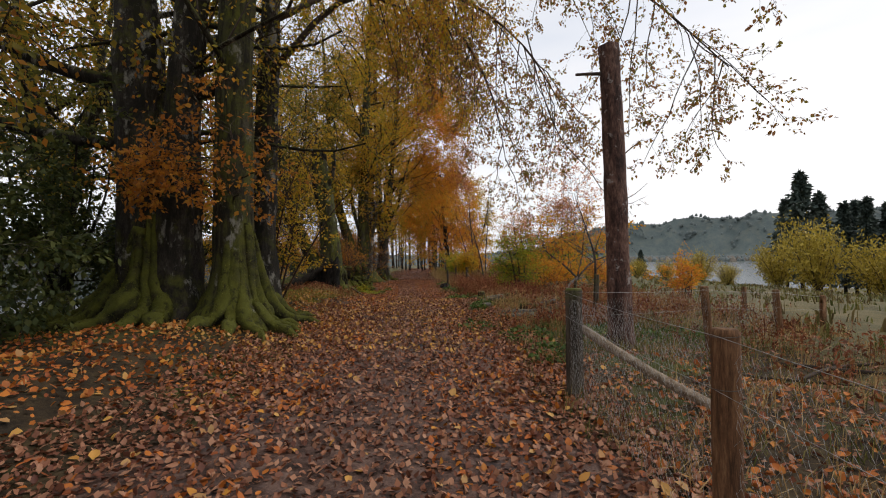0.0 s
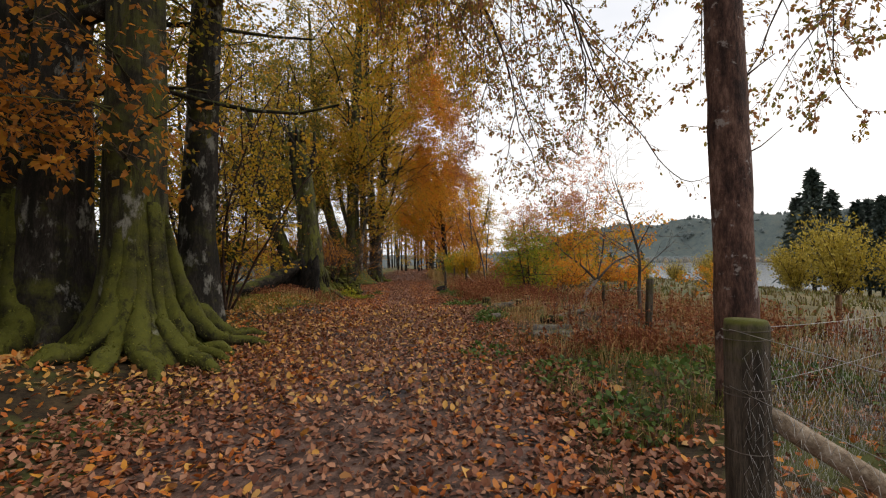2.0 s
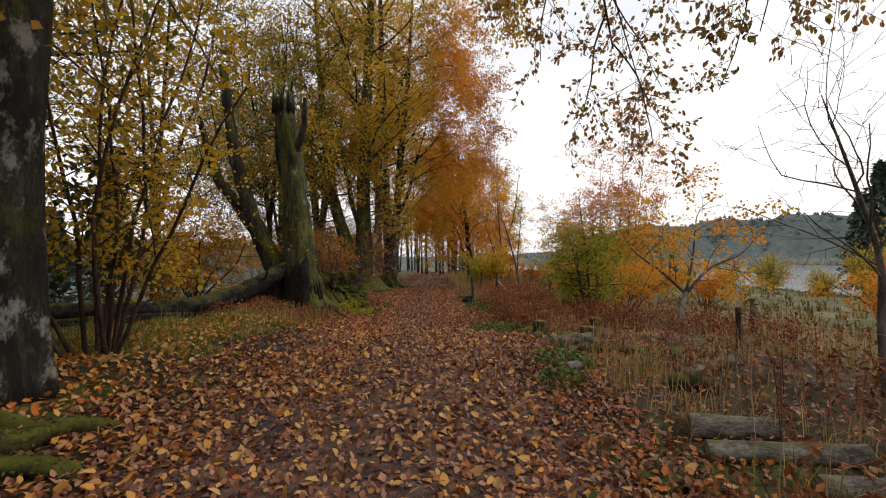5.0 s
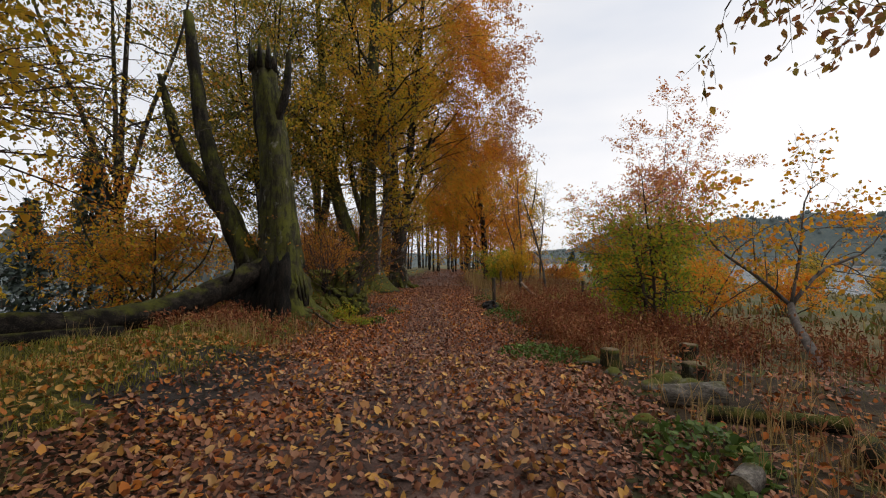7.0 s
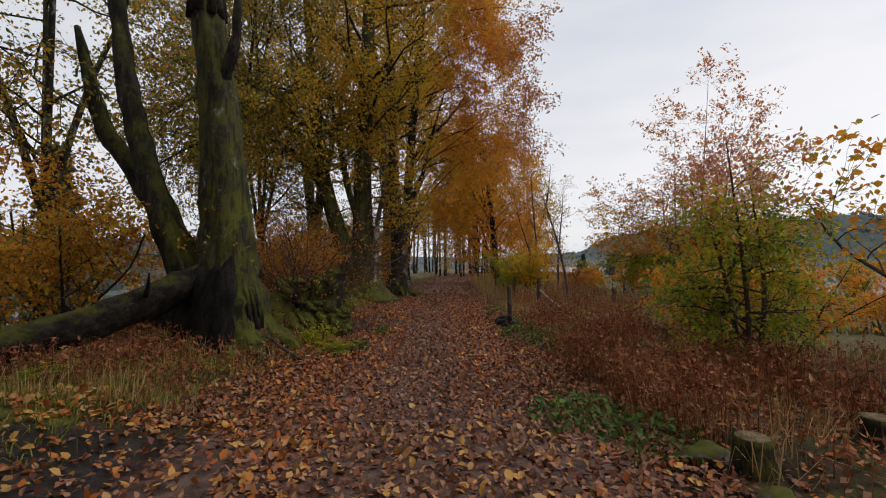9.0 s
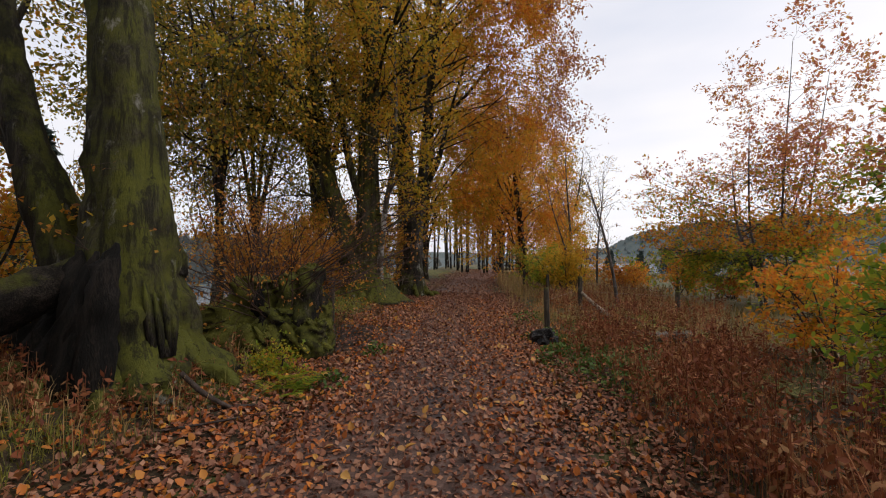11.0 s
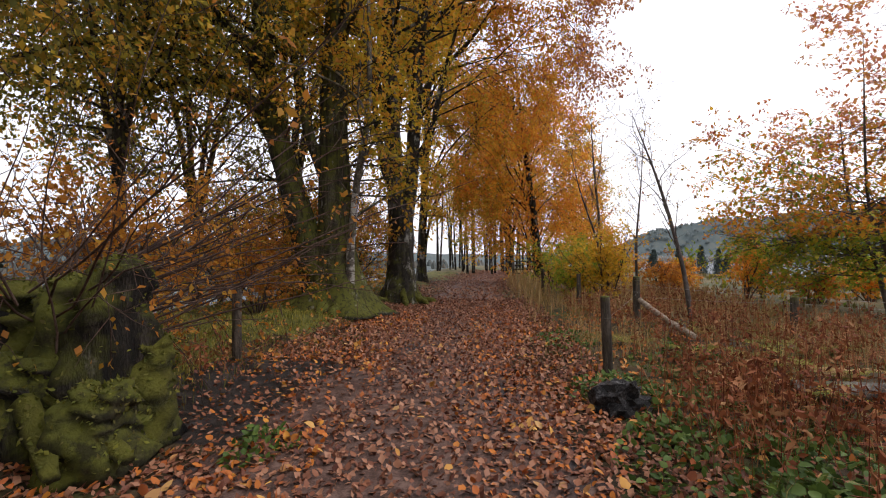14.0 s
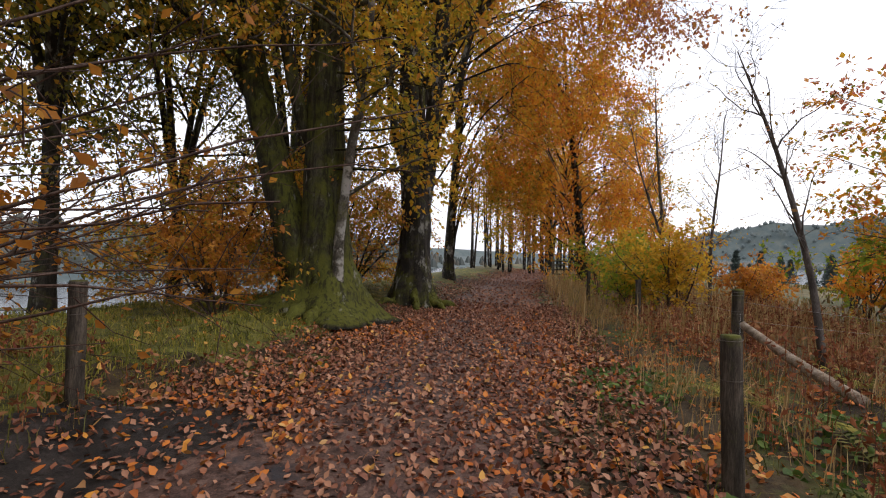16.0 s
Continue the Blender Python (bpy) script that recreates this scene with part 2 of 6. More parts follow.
leaf_red = leaf("pinkish_red_leaves", [(0.55, 0.2, 0.13), (0.62, 0.24, 0.14), (0.66, 0.3, 0.12), (0.66, 0.36, 0.09)])
leaf_maple = leaf("orange_yellow_maple_leaves", [(0.4, 0.3, 0.04), (0.74, 0.4, 0.04), (0.8, 0.32, 0.035), (0.72, 0.22, 0.04)])
leaf_dark = leaf("dark_evergreen_leaves", [(0.03, 0.045, 0.015), (0.065, 0.085, 0.024), (0.13, 0.14, 0.035)], thin=0.4)
leaf_willow = leaf("yellow_willow_leaves", [(0.3, 0.23, 0.04), (0.45, 0.34, 0.05), (0.56, 0.43, 0.08)], thin=0.2)
leaf_bramble = leaf("green_ground_leaves", [(0.045, 0.085, 0.018), (0.085, 0.15, 0.028), (0.15, 0.22, 0.045)], thin=0.25)
litter_brown = leaf("brown_fallen_leaves", [(0.11, 0.038, 0.024), (0.21, 0.08, 0.044), (0.31, 0.125, 0.064), (0.45, 0.23, 0.135), (0.16, 0.058, 0.034)], thin=0, rough=0.6, clump=0.2)
litter_orange = leaf("orange_fallen_leaves", [(0.24, 0.065, 0.022), (0.45, 0.12, 0.025), (0.58, 0.19, 0.03), (0.36, 0.1, 0.03), (0.62, 0.27, 0.04)], thin=0, rough=0.6, clump=0.2)
litter_yellow = leaf("yellow_fallen_leaves", [(0.52, 0.24, 0.055), (0.62, 0.33, 0.075), (0.54, 0.32, 0.13), (0.4, 0.18, 0.06)], thin=0, rough=0.6, clump=0.2)
stem_red = leaf("rusty_dead_stems", [(0.12, 0.034, 0.017), (0.23, 0.068, 0.028), (0.33, 0.115, 0.045), (0.36, 0.19, 0.08)], thin=0.1, rough=0.8)
grass_tan = leaf("tan_dead_grass", [(0.28, 0.16, 0.06), (0.44, 0.27, 0.11), (0.55, 0.38, 0.18), (0.28, 0.22, 0.06)], thin=0.2, rough=0.8)
grass_dull = leaf("dull_field_grass", [(0.08, 0.06, 0.024), (0.14, 0.1, 0.036), (0.2, 0.145, 0.052), (0.11, 0.1, 0.03)], thin=0.2, rough=0.85)
grass_green = leaf("dull_green_grass", [(0.06, 0.07, 0.015), (0.12, 0.125, 0.026), (0.2, 0.18, 0.05), (0.26, 0.2, 0.07)], thin=0.2, rough=0.8)
grass_moss = leaf("yellow_green_turf", [(0.1, 0.11, 0.018), (0.2, 0.2, 0.03), (0.32, 0.28, 0.05), (0.36, 0.28, 0.08)], thin=0.25, rough=0.85)
# dark needles, lightened in base colour to suggest haze over far conifers
conifer_leaf = leaf("haze_tinted_conifer_needles", [(0.045, 0.066, 0.058), (0.06, 0.083, 0.07), (0.08, 0.104, 0.082)], thin=0)
# far hillside and autumn woods: distance haze is mixed into their base colours
hazed_hill_wood = leaf("haze_tinted_distant_wood", [(0.1, 0.125, 0.125), (0.11, 0.135, 0.13), (0.125, 0.145, 0.135)], thin=0, clump=0.1)
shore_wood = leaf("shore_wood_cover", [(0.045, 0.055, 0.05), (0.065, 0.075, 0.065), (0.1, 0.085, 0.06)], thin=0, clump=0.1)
hazed_hill_brown = leaf("haze_tinted_autumn_wood", [(0.15, 0.14, 0.12), (0.19, 0.165, 0.13), (0.24, 0.19, 0.14)], thin=0, clump=0.1)

water_mat, w_nt, w_bsdf, _ = nodes_of("still_lake_water")
w_bsdf.inputs["Base Color"].default_value = (0.05, 0.065, 0.075, 1)
w_bsdf.inputs["Roughness"].default_value = 0.18
wg = w_nt.nodes.new("ShaderNodeNewGeometry")
wv = noise_node(w_nt, wg.outputs["Position"], 0.5, 5)
wb = w_nt.nodes.new("ShaderNodeBump")
wb.inputs["Strength"].default_value, wb.inputs["Distance"].default_value = 0.12, 0.05
w_nt.links.new(wv.outputs["Fac"], wb.inputs["Height"])
w_nt.links.new(wb.outputs[0], w_bsdf.inputs["Normal"])


# ---- mesh helpers ----
class Geo:
    """Collects vertices and faces, in world coordinates."""

    def __init__(self):
        self.v, self.t, self.q, self.n = [], [], [], 0

    def add(self, v, tris=None, quads=None):
        v = np.asarray(v, dtype=np.float64).reshape(-1, 3)
        if tris is not None and len(tris):
            self.t.append(np.asarray(tris, dtype=np.int64).reshape(-1, 3) + self.n)
        if quads is not None and len(quads):
            self.q.append(np.asarray(quads, dtype=np.int64).reshape(-1, 4) + self.n)
        self.v.append(v)
        self.n += len(v)
        return self

    def mesh(self, name, origin=(0, 0, 0), smooth=True):
        me = bpy.data.meshes.new(name)
        v = np.concatenate(self.v) - np.array(origin)
        t = np.concatenate(self.t) if self.t else np.zeros((0, 3), int)
        q = np.concatenate(self.q) if self.q else np.zeros((0, 4), int)
        me.vertices.add(len(v))
        me.vertices.foreach_set("co", v.astype(np.float32).ravel())
        loops = np.concatenate([t.ravel(), q.ravel()]).astype(np.int32)
        me.loops.add(len(loops))
        me.loops.foreach_set("vertex_index", loops)
        me.polygons.add(len(t) + len(q))
        start = np.concatenate([np.arange(len(t)) * 3, len(t) * 3 + np.arange(len(q)) * 4]).astype(np.int32)
        me.polygons.foreach_set("loop_start", start)
        me.polygons.foreach_set("use_smooth", np.full(len(t) + len(q), smooth))
        me.update(calc_edges=True)
        me.validate()
        return me


ORIGIN = {}


def thing(name, place, label, category, group="", kind=""):
    ob = new(name)
    ob.location = place
    ob.empty_display_size = 0.2
    ORIGIN[ob.name] = Vector(place)
    return tagged(ob, label, category, group, kind)


def part(name, geo, material, parent=None, label="", smooth=True):
    """Links what geo holds as ONE mesh under a thing or a part."""
    o = ORIGIN[parent.name] if parent else Vector((0, 0, 0))
    me = geo.mesh(name, o, smooth)
    me.materials.append(material)
    ob = new(name, me)
    if parent:
        ob.parent = parent
    ORIGIN[ob.name] = o
    if label:
        ob["label"] = label
    return ob


def solo(name, geo, material, label, category, group="", kind="", smooth=True):
    """A thing that is one mesh, with its origin at its base."""
    v = np.concatenate(geo.v)
    o = Vector((float(v[:, 0].mean()), float(v[:, 1].mean()), float(v[:, 2].min()))) if kind != "structure" else Vector((0, 0, 0))
    me = geo.mesh(name, o, smooth)
    me.materials.append(material)
    ob = new(name, me)
    ob.location = o
    ORIGIN[ob.name] = o
    return tagged(ob, label, category, group, kind)


def unit(v):
    v = np.asarray(v, float)
    return v / (np.linalg.norm(v, axis=-1, keepdims=True) + 1e-9)


def smooth_line(ctrl, n):
    """A smooth line of n points through rows of (x, y, z, radius)."""
    c = np.asarray(ctrl, float)
    if len(c) == 2:
        return np.linspace(c[0], c[1], n)
    p = np.vstack([2 * c[0] - c[1], c, 2 * c[-1] - c[-2]])
    u = np.linspace(0, len(c) - 1 - 1e-6, n)
    i = u.astype(int)
    f = (u - i)[:, None]
    a, b, d, e = p[i], p[i + 1], p[i + 2], p[i + 3]
    out = 0.5 * (2 * b + (d - a) * f + (2 * a - 5 * b + 4 * d - e) * f ** 2 + (3 * b - a - 3 * d + e) * f ** 3)
    out[:, 3] = np.maximum(out[:, 3], 0.002)
    return out


def tube(geo, pts, rad, sides=6, lobes=0.0, rough=0.0, rng=None, cap=True, flare_z=0.0, knots=0.0):
    """A tapered tube along pts; lobes: how deeply its foot is fluted; rough: uneven bark."""
    pts, rad = np.asarray(pts, float), np.asarray(rad, float)
    n = len(pts)
    tan = unit(np.gradient(pts, axis=0))
    ref = np.eye(3)[np.argmin(np.abs(tan.mean(axis=0)))]
    u = unit(np.cross(tan, ref))
    w = np.cross(tan, u)
    a = np.arange(sides) * 2 * np.pi / sides
    r = np.repeat(rad[:, None], sides, 1)
    if lobes:
        h = np.exp(-(pts[:, 2] - flare_z) / 0.7)[:, None]
        r = r * (1 + lobes * h * (0.6 + 0.4 * np.sin(5 * a + 1.3)[None, :] + 0.25 * np.sin(3 * a + 0.4)[None, :]))
    if rough and rng is not None:
        r = r * (1 + rough * rng.standard_normal((n, sides)) + rough * 1.2 * np.sin(4 * a[None, :] + rng.uniform(0, 6) + np.linspace(0, 2, n)[:, None]))
    if knots:
        s = np.linspace(0, 1, n)[:, None] * n * 0.35
        r = r * (1 + knots * (np.sin(2 * a[None, :] + s) * np.sin(1.7 * s + 1) + 0.7 * np.sin(3 * a[None, :] - 1.6 * s + 2) * np.sin(2.3 * s) + 0.5 * np.sin(5 * a[None, :] + 2.9 * s)))
    v = pts[:, None, :] + r[:, :, None] * (np.cos(a)[None, :, None] * u[:, None, :] + np.sin(a)[None, :, None] * w[:, None, :])
    i, j = np.meshgrid(np.arange(n - 1), np.arange(sides), indexing="ij")
    j2 = (j + 1) % sides
    q = np.stack([i * sides + j, i * sides + j2, (i + 1) * sides + j2, (i + 1) * sides + j], -1).reshape(-1, 4)
    v = v.reshape(-1, 3)
    tris = None
    if cap:
        v = np.vstack([v, pts[0], pts[-1]])
        k = np.arange(sides)
        k2 = (k + 1) % sides
        tris = np.vstack([np.stack([np.full(sides, n * sides), k2, k], -1), np.stack([np.full(sides, n * sides + 1), (n - 1) * sides + k, (n - 1) * sides + k2], -1)])
    geo.add(v, tris, q)


def leaves(geo, pos, along, size, rng, flat=0.6, droop=0.3, wide=0.62, fine=False):
    """One small folded leaf at each position, pointing roughly along."""
    n = len(pos)
    if not n:
        return
    d = unit(unit(along) * 0.7 + rng.standard_normal((n, 3)) * 0.6 - np.array([0, 0, droop]))
    up = unit(np.array([0, 0, 1.0]) * flat + rng.standard_normal((n, 3)) * (1 - flat) * 1.3)
    s = unit(np.cross(d, up))
    nrm = np.cross(s, d)
    L = (np.asarray(size) * rng.uniform(0.65, 1.25, n))[:, None]
    W = L * wide * 0.5 * rng.uniform(0.8, 1.15, (n, 1))
    fold = W * rng.uniform(-0.1, 0.6, (n, 1))
    k = np.arange(n)
    if fine:
        curl = L * rng.uniform(-0.25, 0.3, (n, 1))
        v = np.stack([pos, pos + d * L * 0.3 + s * W + nrm * fold, pos + d * L * 0.7 + s * W * 0.75 + nrm * (fold + curl * 0.5), pos + d * L + nrm * curl,
                      pos + d * L * 0.7 - s * W * 0.75 + nrm * (fold + curl * 0.5), pos + d * L * 0.3 - s * W + nrm * fold], 1).reshape(-1, 3)
        b = k[:, None] * 6
        geo.add(v, None, np.vstack([b + np.array([0, 3, 2, 1]), b + np.array([0, 5, 4, 3])]))
    else:
        v = np.stack([pos, pos + d * L * 0.45 + s * W + nrm * fold, pos + d * L, pos + d * L * 0.45 - s * W + nrm * fold], 1).reshape(-1, 3)
        b = k[:, None] * 4
        geo.add(v, np.vstack([b + np.array([0, 2, 1]), b + np.array([0, 3, 2])]))


def grow(rng, p, d, length, r, n=5, wander=0.15, trop=0.0, tip=0.35):
    """A wandering shoot; trop > 0 bends it up, < 0 down."""
    pts, step = [np.array(p, float)], length / n
    d = unit(d)
    for _ in range(n):
        d = unit(d + rng.standard_normal(3) * wander + np.array([0, 0, trop]))
        pts.append(pts[-1] + d * step)
    return np.array(pts), np.linspace(r, r * tip, n + 1)


def shoots(rng, pts, rad, count, t0, length, angle, taper=0.6, up=0.0):
    """Starts of side shoots along a line: place, way, length and radius."""
    out = []
    n = len(pts)
    for k in range(count):
        t = min(0.99, t0 + (1 - t0) * (k + rng.uniform(0.1, 0.9)) / count)
        f = t * (n - 1)
        i = min(int(f), n - 2)
        p = pts[i] + (pts[i + 1] - pts[i]) * (f - i)
        ax = unit(pts[i + 1] - pts[i])
        side = unit(np.cross(ax, rng.standard_normal(3)))
        a = radians(angle + rng.uniform(-15, 15))
        d = ax * math.cos(a) + side * math.sin(a) + np.array([0, 0, up])
        out.append((p, d, length * rng.uniform(0.65, 1.2) * (0.62 + 0.45 * math.sin(math.pi * (0.15 + 0.8 * (t - t0) / max(0.01, 1 - t0)))), max(0.003, (rad[i] + (rad[i + 1] - rad[i]) * (f - i)) * 0.5)))
    return out


class Growth:
    """Stems, limbs, twigs and leaf places of one tree."""

    def __init__(self, seed, fine_twigs=False):
        self.rng, self.stems, self.limbs, self.twig, self.leafpos, self.leafdir = np.random.default_rng(seed), [], [], Geo(), [], []
        self.fine_twigs = fine_twigs

    def stem(self, ctrl, n=14, sides=14, lobes=0.0, rough=0.03, flare_z=0.0):
        line, geo = smooth_line(ctrl, n), Geo()
        tube(geo, line[:, :3], line[:, 3], sides, lobes, rough, self.rng, flare_z=flare_z, knots=0.05)
        self.stems.append(geo)
        return line[:, :3], line[:, 3]

    def limb(self, pts, rad, sides=5):
        geo = Geo()
        tube(geo, pts, rad, sides, cap=False)
        self.limbs.append(geo)

    def boughs(self, pts, rad, count, t0, length, angle=60, up=0.05, trop=0.02, twigs=6, twig_len=1.5, sprigs=4, sprig_len=0.6, per=10, droop=-0.06, sides=5, wander=0.16, maxr=0.07, gap=0.0, puff=0.09):
        rng = self.rng
        for p, d, L, r in shoots(rng, pts, rad, count, t0, length, angle, up=up):
            bp, br = grow(rng, p, d, L, min(r, maxr), 6, wander, trop)
            self.limb(bp, br, sides)
            self.spray(bp, br, twigs, twig_len, sprigs, sprig_len, per, droop, gap, puff)

    def spray(self, bp, br, twigs=6, twig_len=1.5, sprigs=4, sprig_len=0.6, per=10, droop=-0.06, gap=0.0, puff=0.05):
        rng = self.rng
        for p2, d2, L2, r2 in shoots(rng, bp, br, twigs, 0.2, twig_len, 50):
            tp, tr = grow(rng, p2, d2, L2, min(r2, 0.022), 3, 0.2, droop)
            tube(self.twig, tp, tr, 3, cap=False)
            if rng.uniform() < gap:
                continue
            for p3, d3, L3, r3 in shoots(rng, tp, tr, sprigs, 0.15, sprig_len, 45):
                sp, sr = grow(rng, p3, d3, L3, 0.004, 2, 0.2, droop)
                if self.fine_twigs:
                    tube(self.twig, sp, sr, 3, cap=False)
                if per:
                    f = rng.uniform(0, 2, per)
                    i = np.minimum(f.astype(int), 1)
                    self.leafpos.append(sp[i] + (sp[i + 1] - sp[i]) * (f - i)[:, None] + rng.standard_normal((per, 3)) * puff * np.array([1, 1, 0.5]))
                    self.leafdir.append(np.repeat([sp[2] - sp[0]], per, 0))

    def finish(self, name, base, label, category, bark, foliage, size=0.09, flat=0.55, wide=0.62, group="", fine=False, droop=0.3, twigs=twig_bark, crown_label=""):
        t = thing(name, base, label, category, group)
        for n, geo in enumerate(self.stems):
            part("stem" if n else "trunk", geo, bark, t)
        for geo in self.limbs:
            part("limb", geo, bark, t)
        if self.twig.n:
            tagged(part("twig", self.twig, twigs, t), kind="stuff")
        if self.leafpos:
            pos, way = np.concatenate(self.leafpos), np.concatenate(self.leafdir)
            if not isinstance(foliage, (list, tuple)):
                foliage = [(foliage, None)]
            done = np.zeros(len(pos), bool)
            for material, rule in foliage:
                pick = ~done if rule is None else rule(pos, self.rng) & ~done
                done |= pick
                if pick.any():
                    g = Geo()
                    leaves(g, pos[pick], way[pick], size, self.rng, flat, droop, wide, fine)
                    part("crown", g, material, t, crown_label)
        return t


fuzz_moss = leaf("short_moss_tufts", [(0.06, 0.072, 0.012), (0.115, 0.125, 0.02), (0.2, 0.195, 0.03), (0.12, 0.105, 0.03)], thin=0.15, rough=0.9)


def fuzz(geo, n, size, parent, seed=1, up=-0.2):
    """Short moss tufts that stand off a surface."""
    rng = np.random.default_rng(seed)
    v = np.concatenate(geo.v)
    q = np.concatenate(geo.q)
    f = q[rng.integers(0, len(q), n)]
    w = rng.dirichlet((1, 1, 1, 1), n)
    pos = (v[f] * w[:, :, None]).sum(1)
    nrm = unit(np.cross(v[f[:, 1]] - v[f[:, 0]], v[f[:, 2]] - v[f[:, 0]]))
    keep = np.abs(nrm[:, 2]) * rng.uniform(0.6, 1.4, n) > up
    flip = np.where(nrm[:, 2] < 0, -1.0, 1.0)[:, None]
    g = Geo()
    leaves(g, pos[keep] - nrm[keep] * flip[keep] * 0.004, nrm[keep] * flip[keep] * 1.2 + rng.standard_normal((keep.sum(), 3)) * 0.9, size, rng, 0.1, 0.1, 0.55)
    tagged(part("moss", g, fuzz_moss, parent), kind="stuff")


# ---- the lie of the land ----
WATER = -8.5


def path_x(y):
    return np.interp(y, [-40, 0, 8, 19, 26, 44, 60, 120], [0.2, -0.45, -0.75, -1.35, -2.1, -3.1, -3.2, -1.0])


def step01(a, b, x):
    f = np.clip((x - a) / (b - a), 0, 1)
    return f * f * (3 - 2 * f)


def lie(x, y):
    """The height of the ground."""
    x, y = np.asarray(x, float), np.asarray(y, float)
    u = x - path_x(y)
    z = -0.2 * step01(15, 19, y) + 0.05 * step01(6, 12, y) * (1 - step01(14, 17, y))
    off = np.clip(np.abs(u) - 1.9, 0, None)
    z = z + 0.28 * step01(1.9, 3.6, -u) + 0.06 * step01(1.8, 3.0, u)
    rough = np.clip(off / 1.5, 0, 1)
    z = z + rough * (0.05 * np.sin(1.7 * x + 0.6 * y) + 0.04 * np.sin(2.9 * y - 1.1 * x) + 0.03 * np.sin(5.1 * x + 3.3 * y))
    z = z + 0.012 * np.sin(2.2 * x + 1.7) * np.sin(1.4 * y)
    z = z - 0.6 * step01(6, 22, x) - 5.2 * step01(15, 80, x) - 6.0 * step01(110, 240, x)
    z = z - 1.2 * step01(-8, -16, x) - 9.5 * step01(-13, -44, x)
    z = z - 9.5 * step01(90, 200, y)
    z = np.maximum(z, -11.0)
    r = np.hypot(x, y)
    az = np.degrees(np.arctan2(x, y))
    shore = np.interp(az, [-180, -100, -60, -25, -5, 10, 25, 60, 100, 180], [120, 150, 150, 170, 420, 760, 820, 800, 500, 120])
    top = np.interp(az, [-180, -100, -60, -25, -5, 5, 12, 15, 20, 32, 60, 100, 180], [6, 6, 7, 9, 8, 8, 26, 60, 95, 112, 110, 90, 6])
    hill = np.interp((r - shore) / np.maximum(shore * 0.75, 1), [0, 0.1, 1, 1.6], [-11, -8, 1, 1.15])
    hz = np.where(hill < 0, hill, hill * top * (1 + 0.06 * np.sin(az * 0.9) + 0.04 * np.sin(az * 2.3 + 1)))
    return np.where(r > shore, np.maximum(z, hz), z)


def on(x, y, dz=0.0):
    return float(lie(x, y)) + dz


def axis_steps(centre, n, k, reach):
    s = np.linspace(-1, 1, n)
    return centre + reach * np.sinh(k * s) / np.sinh(k)


gx, gy = axis_steps(-1.0, 240, 7.6, 2400), axis_steps(15.0, 280, 7.0, 2400)
mx, my = np.meshgrid(gx, gy)
g = Geo()
i, j = np.meshgrid(np.arange(len(gy) - 1), np.arange(len(gx) - 1), indexing="ij")
c = len(gx)
g.add(np.stack([mx, my, lie(mx, my)], -1), None, np.stack([i * c + j, i * c + j + 1, (i + 1) * c + j + 1, (i + 1) * c + j], -1))
ground = solo("ground", g, soil, "brown leaf-mould woodland ground with patches of moss", "ground", kind="structure")

for cover in (field_turf, hazed_hill_turf, moss_turf, mud):
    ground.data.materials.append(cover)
cx, cy = (mx[:-1, :-1] + mx[1:, 1:]).ravel() / 2, (my[:-1, :-1] + my[1:, 1:]).ravel() / 2
wob = 0.5 * np.sin(cx * 2.3 + cy) + 0.4 * np.sin(cy * 3.1 - cx * 1.7)
cu = cx - path_x(cy)
kind_of = np.zeros(len(cx), np.int32)
kind_of[(cu + wob > 5.5) | (np.hypot(cx, cy) > 60)] = 1
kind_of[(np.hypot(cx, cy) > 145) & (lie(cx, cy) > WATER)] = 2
kind_of[(cu + wob * 0.6 < -2.7) & (cu > -14) & (((cy > 13) & (cy < 18.5)) | ((cy + wob > 24.3) & (cy < 60)))] = 3
kind_of[(np.hypot((cx + 3.8) / 1.35, (cy - 24.5) / 1.7) + 0.25 * wob < 0.9)] = 4
kind_of[(np.hypot((cx + 3.3) / 1.1, (cy - 15.2) / 1.6) + 0.25 * wob < 0.9)] = 4
ground.data.polygons.foreach_set("material_index", kind_of)

# the trodden path: a strip just above the ground whose edges dip under it
g = Geo()
ys = np.linspace(-12, 75, 260)
us = np.linspace(-1, 1, 17)
rows = []
for k, y in enumerate(ys):
    half = 2.0 - 0.45 * float(step01(16, 22, y)) + 0.18 * math.sin(y * 0.9) + 0.12 * math.sin(y * 2.3 + 1)
    x = path_x(y) + us * half
    rows.append(np.stack([x, np.full(17, y), lie(x, y) + 0.012 - 0.03 * np.abs(us) ** 6 + 0.01 * (1 - us ** 2)], -1))
i, j = np.meshgrid(np.arange(len(ys) - 1), np.arange(16), indexing="ij")
g.add(np.array(rows), None, np.stack([i * 17 + j, i * 17 + j + 1, (i + 1) * 17 + j + 1, (i + 1) * 17 + j], -1))
solo("path", g, gravel, "wet gravel footpath strewn with brown fallen leaves", "path", kind="structure")

g = Geo()
g.add([(-2400, -2400, WATER), (2400, -2400, WATER), (2400, 2400, WATER), (-2400, 2400, WATER)], None, [(0, 1, 2, 3)])
solo("water", g, water_mat, "pale grey still lake reflecting the overcast sky", "lake", kind="structure")


# ---- trees beside the path ----
root_count = []


